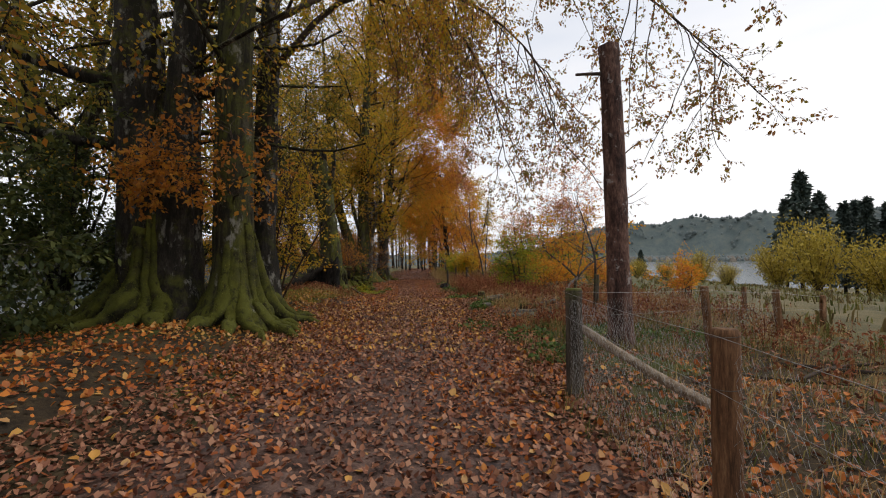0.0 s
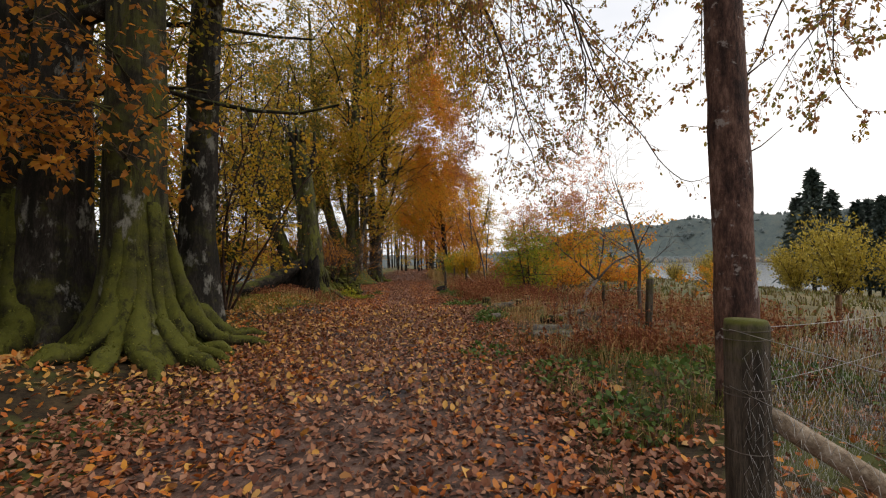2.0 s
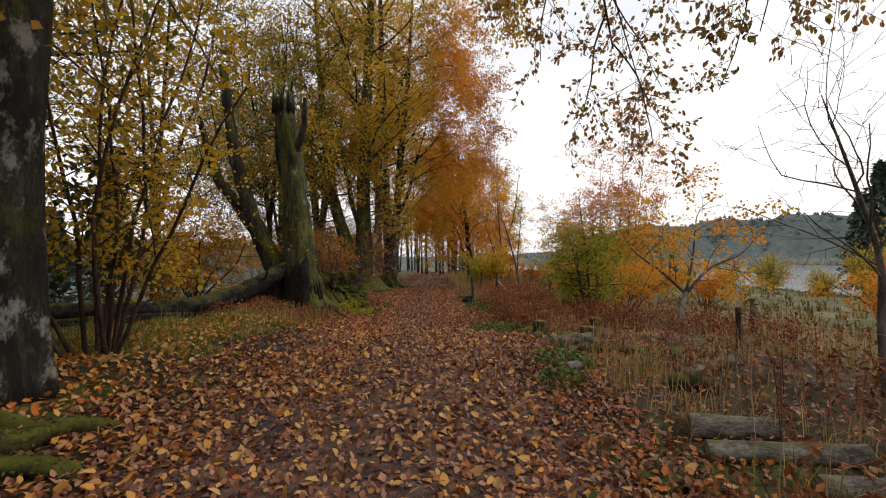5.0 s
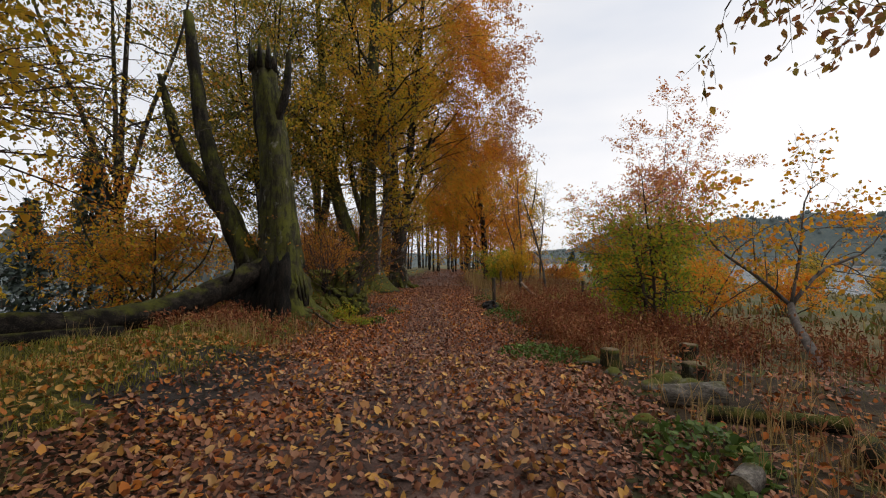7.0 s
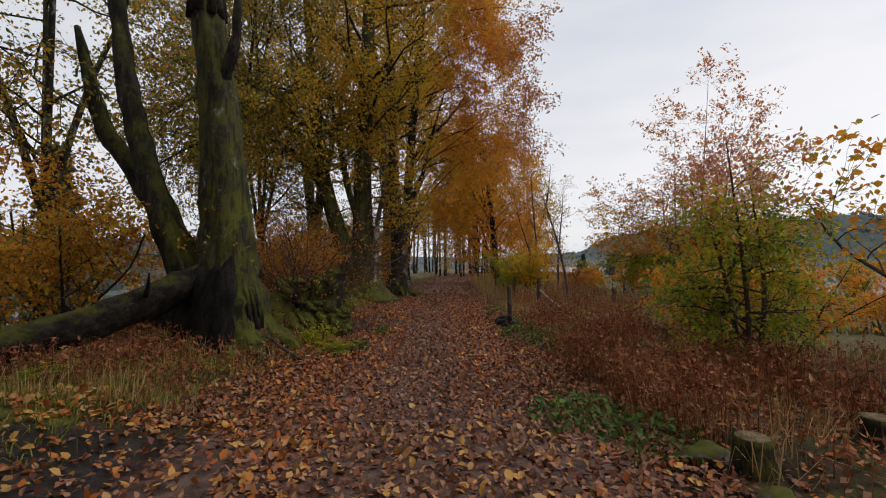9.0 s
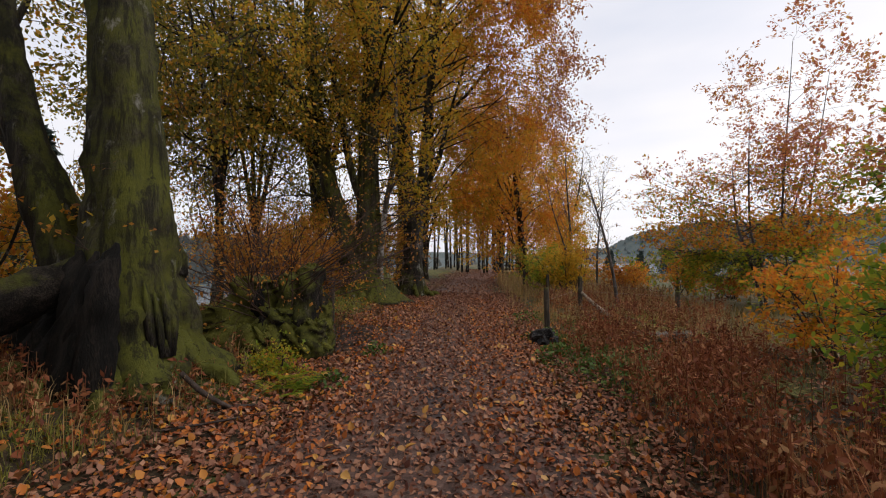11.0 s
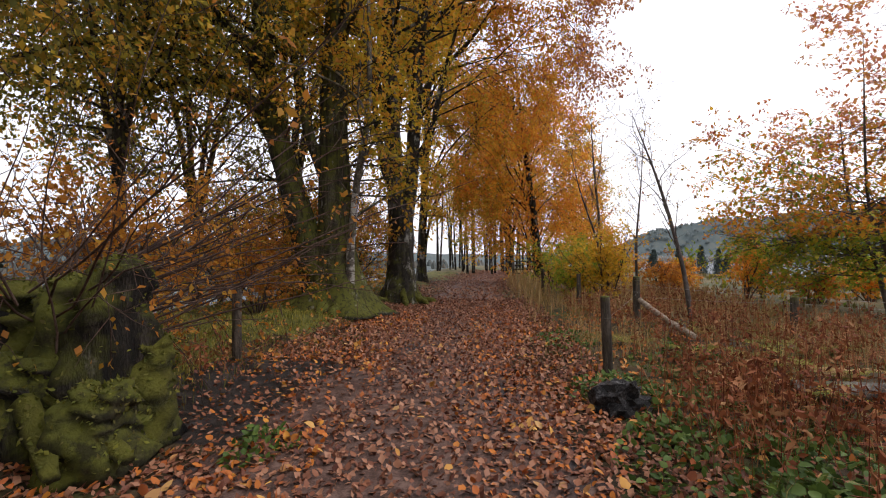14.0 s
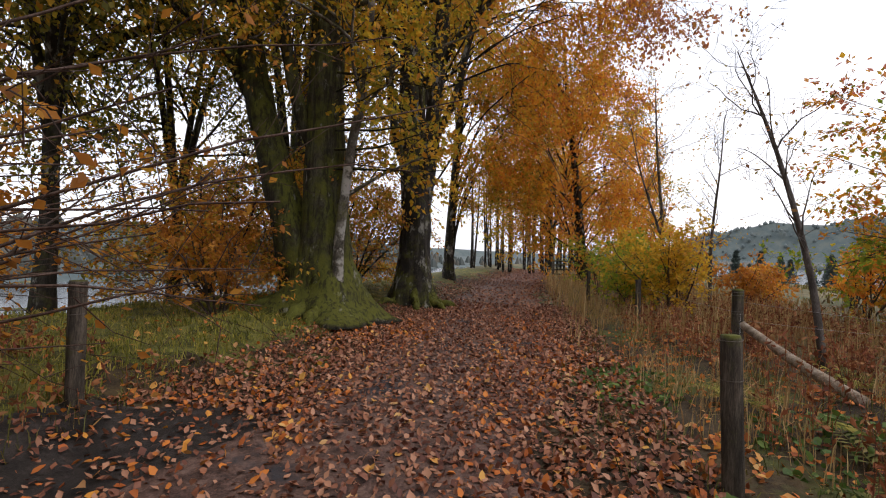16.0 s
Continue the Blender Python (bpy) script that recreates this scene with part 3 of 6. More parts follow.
def roots(gr, base, ends, r, parent, label):
    """Buttress roots that leave the foot of a trunk, arch and run out into the ground."""
    rng = gr.rng
    for ex, ey in ends:
        b = np.array(base, float)
        way = np.array([ex - b[0], ey - b[1]])
        L = np.hypot(*way)
        side = np.array([-way[1], way[0]]) / L
        ctrl = []
        for f, h, rr in ((0.16, 1.6, 0.5), (0.26, 0.78, 0.8), (0.4, 0.32, 1.05), (0.58, 0.1, 0.95), (0.8, 0.07, 0.8), (1.0, -0.07, 0.4)):
            w = rng.uniform(-0.06, 0.06) * L * (f > 0.3)
            x, y = b[0] + way[0] * f + side[0] * w, b[1] + way[1] * f + side[1] * w
            ctrl.append((x, y, on(x, y, h * (0.6 + 0.5 * min(1.5, L) / 1.5) * rng.uniform(0.8, 1.2)), r * rr * rng.uniform(0.65, 1.3)))
        line, geo = smooth_line(ctrl, 36), Geo()
        tube(geo, line[:, :3], line[:, 3], 16, 0, 0.05, rng, knots=0.1)
        part("root", geo, root_moss, parent, label)
        fuzz(geo, int(520 * L) + 250, 0.03, parent, len(root_count))
        root_count.append(1)


BIG = dict(twigs=8, twig_len=1.7, sprigs=6, sprig_len=0.7, puff=0.16)

# the great beech: two fused dark stems
tr = Growth(11)
z0 = on(-5.9, 9.1)
p, r = tr.stem([(-6.15, 9.25, z0 - 0.2, 0.8), (-6.2, 9.25, 1.6, 0.6), (-6.45, 9.3, 5, 0.5), (-6.75, 9.4, 9, 0.34), (-7.1, 9.6, 14, 0.12)], 26, 18, 0.45, 0.035)
tr.boughs(p, r, 15, 0.4, 4.8, 70, 0.0, 0.0, per=9, **BIG)
p, r = tr.stem([(-5.5, 9.0, z0 - 0.2, 0.62), (-5.45, 9.0, 1.6, 0.42), (-5.35, 9.0, 5, 0.33), (-5.1, 9.2, 9, 0.25), (-4.9, 9.6, 13.5, 0.1)], 26, 16, 0.4, 0.035)
tr.boughs(p, r, 11, 0.5, 4.2, 60, 0.1, 0.02, per=9, **BIG)
for ctrl in ([(-6.4, 9.2, 3.9, 0.16), (-8, 8.9, 4.1, 0.13), (-10, 8.6, 4.6, 0.1), (-12.5, 8.4, 4.5, 0.04)], [(-6.5, 9.2, 5.2, 0.17), (-8.2, 9, 5.6, 0.13), (-10.5, 8.8, 6.6, 0.1), (-13, 8.6, 6.8, 0.04)],
             [(-5.3, 9, 4.9, 0.13), (-4.7, 8.9, 5.0, 0.12), (-4.3, 8.9, 5.3, 0.1)]):
    p, r = tr.stem(ctrl, 10, 8)
    if ctrl[-1][0] < -8:
        tr.spray(p, r, 14, 2.0, 5, 0.7, 10, -0.08)
# low rusty skirt in front of the trunks
for x, y, z in ((-5.6, 8.3, 3.0), (-4.7, 8.1, 3.2), (-6.3, 8.2, 3.3), (-5.0, 8.2, 2.6)):
    for k in range(3):
        bp, br = grow(tr.rng, (x, y + 0.5, z + 0.1), (tr.rng.uniform(-0.9, 0.9), -0.9, 0.0), 1.5, 0.02, 5, 0.18, -0.02)
        tr.limb(bp, br, 4)
        tr.spray(bp, br, 5, 0.6, 3, 0.35, 7, -0.03)
skirt = lambda pos, rng: (pos[:, 2] < 4.0) & (pos[:, 1] < 9.2) & (pos[:, 0] > -7)
beech_a = tr.finish("beech_tree", (-5.9, 9.1, z0), "huge old beech with two fused dark mossy trunks and rusty leaves", "tree", bark_dark, [(leaf_rust, skirt), (leaf_olive, lambda q, rng: rng.uniform(size=len(q)) < 0.6), (leaf_gold, None)], 0.1)
roots(tr, (-5.9, 9.0, z0), [(-7.4, 7.7), (-6.5, 7.3), (-5.6, 7.4), (-5.0, 7.7), (-7.6, 9.0), (-8.1, 8.2)], 0.2, beech_a, "moss-covered spreading roots")

# its neighbour: a mossy trunk on great buttress roots
tr = Growth(12)
z0 = on(-4.25, 8.9)
p, r = tr.stem([(-4.28, 8.93, z0 - 0.2, 0.78), (-4.28, 8.94, z0 + 0.35, 0.56), (-4.28, 8.95, 1.3, 0.42), (-4.3, 8.95, 3.5, 0.36), (-4.2, 8.95, 7, 0.32), (-3.9, 9.1, 11, 0.2), (-3.6, 9.2, 15, 0.06)], 30, 18, 0.55, 0.03)
tr.boughs(p, r, 12, 0.55, 4.2, 60, 0.1, 0.0, per=12, **BIG)
for z, sx, L in ((2.7, 0.5, 1.5), (2.9, -0.3, 1.4), (3.1, 0.9, 1.7), (3.3, 0.1, 1.5), (3.5, -0.6, 1.7), (3.9, 0.4, 1.6), (4.2, -0.2, 1.6)):
    bp, br = grow(tr.rng, (-4.25 + 0.2 * sx, 8.65, z), (sx, -0.85, 0.08), L, 0.02, 6, 0.12, -0.03)
    tr.limb(bp, br, 5)
    tr.spray(bp, br, 7, 0.75, 3, 0.36, 7, -0.02, 0, 0.05)
low_sprays = lambda q, rng: (q[:, 2] < 5.2) & (q[:, 1] < 8.7)
beech_b = tr.finish("beech_tree", (-4.25, 8.9, z0), "tall mossy beech trunk standing on green buttress roots", "tree", bark_green, [(leaf_rust, low_sprays), (leaf_gold, lambda q, rng: rng.uniform(size=len(q)) < 0.6), (leaf_olive, None)], 0.1)
roots(tr, (-4.2, 8.9, z0), [(-3.0, 10.8), (-2.75, 10.1), (-2.95, 9.2), (-2.7, 8.3), (-3.2, 7.6), (-3.75, 7.5), (-4.3, 7.4), (-3.6, 10.5), (-2.8, 8.8), (-3.4, 10.1)], 0.125, beech_b, "moss-covered buttress roots")

# a third trunk behind them carries limbs across the path, from which thin twigs hang
tr = Growth(13)
z0 = on(-4.5, 10.9)
p, r = tr.stem([(-4.5, 10.95, z0 - 0.2, 0.36), (-4.5, 10.95, 2.5, 0.3), (-4.4, 11, 6, 0.25), (-4.3, 11.1, 10, 0.16), (-4.2, 11.3, 14, 0.05)], 22, 14, 0.5, 0.04)
tr.boughs(p, r, 8, 0.5, 3.6, 60, 0.1, 0.0, per=12, **BIG)
beech_c = tr.finish("beech_tree", (-4.5, 10.9, z0), "dark slender beech trunk with yellowing leaves", "tree", bark_dark, [(leaf_gold, lambda q, rng: rng.uniform(size=len(q)) < 0.7), (leaf_olive, None)], 0.1)

curtain, golden = Growth(14, True), Growth(24)
limbs = [[(-4.3, 10.9, 6.2, 0.09), (-2.4, 10.8, 8.0, 0.065), (0.2, 11.0, 8.2, 0.045), (2.0, 11.3, 7.2, 0.025), (3.2, 11.6, 5.6, 0.015)],
         [(-4.1, 8.95, 7.4, 0.09), (-1.5, 9.2, 9.2, 0.065), (1.8, 9.4, 8.7, 0.045), (4.2, 9.2, 7.2, 0.025), (5.9, 8.9, 5.4, 0.012)],
         [(-4.2, 9.0, 8.0, 0.12), (-2.0, 11.0, 9.4, 0.09), (0.3, 12.6, 8.4, 0.06), (1.5, 13.0, 6.4, 0.03), (1.9, 13.0, 4.4, 0.01)],
         [(-4.3, 11.0, 7.6, 0.1), (-2.6, 12.4, 9.2, 0.07), (-0.6, 13.8, 9.0, 0.04), (0.8, 14.6, 7.4, 0.02)],
         [(-4.3, 11.0, 9.0, 0.1), (-2.8, 12.6, 11.0, 0.07), (-0.8, 14.4, 11.4, 0.04), (0.6, 15.6, 10.2, 0.015)], [(-4.2, 9.0, 9.0, 0.1), (-2.6, 9.6, 10.4, 0.07), (-0.8, 10.4, 10.0, 0.04), (0.4, 11, 8.4, 0.015)]]
for n, ctrl in enumerate(limbs):
    tr = curtain if n < 3 else golden
    p, r = tr.stem(ctrl, 14, 7, 0, 0.0)
    for k, (q, d, L, rr) in enumerate(shoots(tr.rng, p, r, (22, 22, 12, 24, 24, 24)[n], 0.3, 3.0, 70)):
        bp, br = grow(tr.rng, q, d * np.array([0.6, 0.6, 0.3]) - np.array([0, 0, 0.55 if n < 3 else 0.25]), L, 0.016, 7, 0.14, -0.1)
        tr.limb(bp, br, 4)
        tr.spray(bp, br, 8, 0.8, 4, 0.32, 8 if n < 3 else 12, -0.12, 0, 0.04 if n < 3 else 0.09)
line = smooth_line([(1.9, 9.7, 6.6, 0.016), (2.3, 9.85, 5.2, 0.014), (2.72, 9.9, 4.2, 0.012), (3.34, 9.93, 3.5, 0.01), (3.68, 9.93, 3.0, 0.008), (4.14, 9.95, 2.7, 0.007), (4.7, 10.0, 2.9, 0.003)], 20)
curtain.limb(line[:, :3], line[:, 3], 5)
curtain.spray(line[8:, :3], line[8:, 3], 7, 0.35, 2, 0.18, 1, -0.05)
for tr, foliage, size, fine, words in ((curtain, leaf_curtain, 0.075, True, "fading olive and red-brown leaves on drooping twigs"), (golden, leaf_gold, 0.09, False, "golden leaves high over the path")):
    for geo in tr.stems:
        part("limb", geo, twig_bark, beech_c, "long thin limb arching over the path")
    for geo in tr.limbs:
        part("hanging_shoot", geo, twig_bark, beech_c)
    tagged(part("hanging_twig", tr.twig, twig_bark, beech_c), kind="stuff")
    g = Geo()
    leaves(g, np.concatenate(tr.leafpos), np.concatenate(tr.leafdir), size, tr.rng, 0.35, 0.5, 0.6, fine)
    tagged(part("hanging_foliage", g, foliage, beech_c, words), kind="stuff")

# yellow hazel
tr = Growth(15, True)
z0 = on(-5.0, 12.5)
for k in range(13):
    a = tr.rng.uniform(0, 6.28)
    s = tr.rng.uniform(0.1, 0.55)
    L = tr.rng.uniform(3.2, 6.6)
    p, r = grow(tr.rng, (-5.0 + 0.25 * math.cos(a), 12.5 + 0.25 * math.sin(a), z0 - 0.1), (s * math.cos(a) + 0.08, 0.75 * s * math.sin(a) - 0.22, 1), L, 0.032, 8, 0.08, -0.01)
    tr.limb(p, r, 6)
    tr.spray(p, r, 14, 0.95, 4, 0.42, 10, -0.05)
for k in range(9):
    p, r = grow(tr.rng, (-5.0, 12.7, z0 + tr.rng.uniform(1.2, 3.6)), (tr.rng.uniform(-0.1, 0.4), 0.9, tr.rng.uniform(0.1, 0.7)), tr.rng.uniform(2.2, 3.0), 0.014, 8, 0.12, -0.05)
    tr.limb(p, r, 5)
    tr.spray(p, r, 9, 0.8, 3, 0.35, 1, -0.06)
tr.finish("hazel_bush", (-5.0, 12.5, z0), "many-stemmed hazel bush full of yellow leaves", "bush", twig_red, leaf_yellow, 0.068, wide=0.8, fine=True)

# the broken tree: leaning splintered stems, a foot coloured black as a hollow
tr = Growth(16)
z0 = on(-5.2, 20.4)
p, r = tr.stem([(-5.15, 20.4, z0 - 0.2, 0.72), (-5.2, 20.4, 1.0, 0.54), (-5.3, 20.4, 2.6, 0.4), (-5.5, 20.45, 4.7, 0.31), (-5.8, 20.5, 6.3, 0.27), (-5.85, 20.5, 6.7, 0.16)], 48, 24, 0.45, 0.06)
for ctrl in ([(-5.5, 20.35, 0.6, 0.36), (-6.3, 20.35, 2.0, 0.25), (-6.9, 20.4, 3.4, 0.2), (-7.4, 20.45, 5.2, 0.17), (-7.8, 20.5, 7.8, 0.1)],
             [(-5.7, 20.5, 1.0, 0.3), (-7.0, 20.6, 2.9, 0.2), (-8.0, 20.65, 4.2, 0.16), (-8.5, 20.7, 5.6, 0.1), (-8.7, 20.7, 6.3, 0.05)],
             [(-5.1, 20.6, 1.2, 0.34), (-5.6, 20.9, 3.2, 0.22), (-6.1, 21.0, 5.0, 0.15), (-6.2, 21.0, 6.4, 0.08)],
             [(-5.5, 20.4, 4.6, 0.1), (-5.1, 20.3, 5.6, 0.09), (-5.05, 20.3, 6.6, 0.05)]):
    tr.stem(ctrl, 26, 12, 0, 0.09)
splinter = Geo()
tr.limbs.append(splinter)
for k in range(9):
    a = k * 0.7
    tube(splinter, np.array([(-5.8 + 0.28 * math.cos(a), 20.5 + 0.28 * math.sin(a), 6.2), (-5.82 + 0.3 * math.cos(a), 20.5 + 0.3 * math.sin(a), 6.7 + 0.35 * abs(math.sin(k * 2.1)))]), [0.09, 0.015], 5)
snag = tr.finish("broken_tree", (-5.2, 20.4, z0), "dead broken beech with splintered leaning stems and hollow base", "tree", bark_snag, leaf_olive)
roots(tr, (-5.15, 20.35, z0), [(-4.1, 19.9), (-4.4, 19.2), (-5.2, 19.1), (-6.2, 19.4), (-3.9, 20.7)], 0.13, snag, "")
for ob in snag.children:
    if ob.name.startswith("trunk"):
        ob.data.materials[0] = bark_green
rng = np.random.default_rng(3)
g = Geo()
# solid splintered ribs, no cavity: their black colour supplies the hollow's shade
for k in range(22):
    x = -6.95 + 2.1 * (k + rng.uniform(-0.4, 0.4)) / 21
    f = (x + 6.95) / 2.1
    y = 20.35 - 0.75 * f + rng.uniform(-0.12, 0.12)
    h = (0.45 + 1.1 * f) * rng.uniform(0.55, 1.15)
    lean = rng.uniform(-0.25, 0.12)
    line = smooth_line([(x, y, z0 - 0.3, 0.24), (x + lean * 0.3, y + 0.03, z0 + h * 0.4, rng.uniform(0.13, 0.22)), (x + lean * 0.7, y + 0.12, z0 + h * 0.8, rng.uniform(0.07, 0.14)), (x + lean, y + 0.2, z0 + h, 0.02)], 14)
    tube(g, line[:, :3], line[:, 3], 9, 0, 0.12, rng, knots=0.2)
part("hollow", g, rotten_hollow_shade, snag, "rotten splintered wood, blackened in colour as the shade of a hollow base")
for k in range(6):
    g = Geo()
    a = -0.62 + 0.1 * k
    x, y = -5.15 + 0.62 * math.cos(a), 20.4 + 0.62 * math.sin(a) - 0.02 * k
    hh = rng.uniform(0.4, 0.9)
    tube(g, np.array([(x + 0.1, y - 0.05, z0 + 0.25), (x + 0.05, y - 0.03, z0 + 0.25 + hh * 0.5), (x - 0.06, y, z0 + 0.25 + hh)]), [0.035, 0.05, 0.01], 6, 0, 0.25, rng)
    part("splinter", g, bark_snag, snag, "splintered wood at the edge of the hollow")

# fallen trunk that leans from its foot
fallen = thing("fallen_log", (-6.75, 16.8, on(-6.75, 16.8)), "long dark mossy fallen trunk lying in the grass", "log")
for name, ctrl, n in (("trunk", [(-5.5, 20.2, 1.15, 0.25), (-6.1, 18.6, 0.62, 0.23), (-6.75, 16.8, 0.26, 0.21), (-7.9, 14.6, 0.12, 0.17), (-9.2, 12.6, 0.1, 0.12)], 40),
                      ("branch", [(-6.5, 17.0, 0.12, 0.1), (-6.9, 15.6, 0.08, 0.1), (-7.8, 14.0, 0.1, 0.07)], 18), ("branch", [(-5.9, 19.2, 0.75, 0.05), (-5.6, 18.9, 1.0, 0.03), (-5.5, 18.8, 1.25, 0.01)], 8)):
    line, g = smooth_line([(x, y, on(x, y, dz), r) for x, y, dz, r in ctrl], n), Geo()
    tube(g, line[:, :3], line[:, 3], 14, 0, 0.06, rng, knots=0.1)
    part(name, g, bark_log, fallen)
    if n > 20:
        fuzz(g, 500, 0.03, fallen, 5, 0.8)

# mossy stump with a fan of thin shoots
tr = Growth(17, True)
z0 = on(-4.8, 22.8)
g = Geo()
for x, y, top, r0, dx in ((-5.25, 22.85, 1.15, 0.44, 0.12), (-5.55, 22.6, 0.62, 0.36, 0.05), (-4.95, 22.95, 0.95, 0.4, -0.05), (-4.6, 22.7, 0.62, 0.36, 0.1), (-4.15, 22.95, 1.35, 0.3, 0.06), (-4.38, 22.85, 1.2, 0.26, -0.06),
                          (-3.9, 22.6, 0.42, 0.24, 0.1), (-5.3, 22.35, 0.34, 0.32, -0.1), (-4.7, 22.35, 0.26, 0.3, 0.12), (-5.85, 22.75, 0.34, 0.28, -0.12), (-4.0, 23.1, 0.7, 0.22, 0.05)):
    line = smooth_line([(x, y, z0 - 0.2, r0 * 1.25), (x, y, z0 + top * 0.3, r0 * 1.1), (x + dx * 0.6, y + 0.03, z0 + top * 0.7, r0 * 0.85), (x + dx, y + 0.05, z0 + top * 0.93, r0 * 0.72), (x + dx, y + 0.05, z0 + top, r0 * 0.12)], 22)
    lump = Geo()
    tube(lump, line[:, :3], line[:, 3], 22, 0.1, 0.05, tr.rng, knots=0.17, flare_z=z0)
    tr.stems.append(lump)
for k in range(7):
    a = 3.5 + 0.42 * k
    line = smooth_line([(-4.8 + 0.6 * math.cos(a), 22.7 + 0.3 * math.sin(a), z0 + 0.3, 0.1), (-4.8 + 0.95 * math.cos(a), 22.7 + 0.5 * math.sin(a), z0 + 0.1, 0.08), (-4.8 + 1.35 * math.cos(a), 22.7 + 0.8 * math.sin(a), z0 - 0.04, 0.04)], 12)
    lump = Geo()
    tube(lump, line[:, :3], line[:, 3], 10, 0, 0.06, tr.rng, knots=0.15)
    tr.stems.append(lump)
for k in range(52):
    a = tr.rng.uniform(0, 6.28)
    s = tr.rng.uniform(0.15, 2.6)
    L = tr.rng.uniform(1.4, 3.6)
    p, r = grow(tr.rng, (-4.6 + 0.35 * math.cos(a) - (0.6 if k % 3 == 0 else 0), 22.75 + 0.2 * math.sin(a), z0 + tr.rng.uniform(0.35, 1.05)), (s * math.cos(a), s * math.sin(a), 0.9), L, 0.011, 8, 0.1, 0.0)
    tube(tr.twig, p, r, 4, cap=False)
    tr.spray(p, r, 4, 0.9, 2, 0.45, 4, -0.01)
for k in range(36):
    a = tr.rng.uniform(0.35, 2.5)
    s = tr.rng.uniform(0.9, 2.6)
    p, r = grow(tr.rng, (-4.7 + tr.rng.uniform(-0.5, 0.4), 22.9, z0 + tr.rng.uniform(0.5, 1.1)), (s * math.cos(a), s * math.sin(a), 0.9), tr.rng.uniform(2.4, 4.4), 0.012, 9, 0.09, -0.03)
    tube(tr.twig, p, r, 4, cap=False)
    tr.spray(p, r, 4, 1.2, 1, 0.5, 3, -0.03)
coppice = tr.finish("coppice_stump", (-4.8, 22.8, z0), "mossy green tree stump with a fan of thin reddish shoots", "stump", stump_moss, leaf_rust, 0.06, twigs=twig_red)

for n, lump in enumerate(tr.stems):
    fuzz(lump, 620 if n < 11 else 120, 0.045, coppice, n, 0.1)
for n, ob in enumerate(ob for ob in coppice.children if ob.name.startswith(("trunk", "stem"))):
    if n in (2, 3, 4, 5, 8, 10):
        ob.data.materials[0] = bark_snag if n in (2, 3, 8) else root_moss
# solid lumps in near-black, painted shade where the stump has hollows
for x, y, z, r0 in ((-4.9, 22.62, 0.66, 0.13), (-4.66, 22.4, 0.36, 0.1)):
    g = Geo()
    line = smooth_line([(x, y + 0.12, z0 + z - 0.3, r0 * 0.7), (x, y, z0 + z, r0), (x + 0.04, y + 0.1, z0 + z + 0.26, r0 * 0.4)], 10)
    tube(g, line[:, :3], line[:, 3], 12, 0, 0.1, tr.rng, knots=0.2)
    part("hollow", g, rotten_hollow_shade, coppice, "solid black lump coloured as the shade of a rotten hollow in the moss")

# the great beech group further on
tr = Growth(18)
z0 = on(-5.6, 31.0)
p, r = tr.stem([(-5.58, 30.98, z0 - 0.2, 1.0), (-5.58, 31.0, z0 + 0.4, 0.72), (-5.6, 31.0, 1.3, 0.52), (-5.62, 31.0, 2.6, 0.43), (-5.66, 31.0, 4.4, 0.38), (-5.6, 31.0, 7, 0.34), (-5.4, 31.1, 13, 0.25), (-4.9, 31.2, 25, 0.05)], 36, 20, 0.5, 0.03, z0)
tr.boughs(p, r, 24, 0.68, 4.8, 65, 0.12, 0.0, per=15, **BIG)
p, r = tr.stem([(-5.95, 30.9, 0.5, 0.46), (-6.45, 30.85, 2.2, 0.36), (-7.0, 30.85, 3.9, 0.32), (-7.5, 30.9, 5.9, 0.28), (-8.1, 31.1, 11, 0.17), (-8.6, 31.2, 18, 0.06)], 28, 16, 0.1, 0.03)
tr.boughs(p, r, 18, 0.64, 4.6, 65, 0.12, 0.0, per=15, **BIG)
for ctrl in ([(-7.05, 30.85, 4.2, 0.22), (-8.0, 30.75, 5.7, 0.18), (-9.2, 30.6, 6.3, 0.14), (-11.0, 30.5, 6.0, 0.09), (-12.4, 30.4, 4.9, 0.04)], [(-5.75, 30.9, 3.2, 0.16), (-6.2, 30.7, 4.6, 0.14), (-6.5, 30.5, 6.4, 0.12), (-7.0, 30.3, 9, 0.04)],
             [(-7.4, 30.9, 6.2, 0.16), (-9.3, 29.8, 7.6, 0.12), (-11.6, 28.4, 7.8, 0.08), (-14, 27.4, 6.4, 0.03)],
             [(-7.2, 30.8, 5.0, 0.12), (-8.8, 29.4, 6.4, 0.09), (-10.6, 27.8, 6.0, 0.06), (-12.4, 26.6, 4.4, 0.02)], [(-7.6, 30.9, 7.0, 0.12), (-9.8, 31.0, 8.4, 0.09), (-12.6, 31, 8.0, 0.06), (-14.6, 30.6, 6.0, 0.02)],
             [(-7.5, 30.9, 6.4, 0.1), (-8.3, 28.6, 7.8, 0.07), (-9.0, 26.2, 7.4, 0.05), (-9.6, 24.4, 5.8, 0.015)], [(-7.0, 30.9, 6.8, 0.1), (-7.2, 28.4, 8.2, 0.07), (-7.2, 26.4, 7.6, 0.04), (-7.4, 24.9, 6.2, 0.015)]):
    p, r = tr.stem(ctrl, 14, 9)
    tr.spray(p, r, 27, 2.4, 6, 0.8, 18, -0.2, 0, 0.14)
for k in range(9):
    bp, br = grow(tr.rng, (-5.3, 30.8, 3.0 + 0.4 * k), (1.0, tr.rng.uniform(-0.7, 0.3), 0.1), 2.3, 0.03, 5, 0.12, -0.02)
    tr.limb(bp, br, 4)
    tr.spray(bp, br, 6, 0.9, 4, 0.45, 9, -0.03)
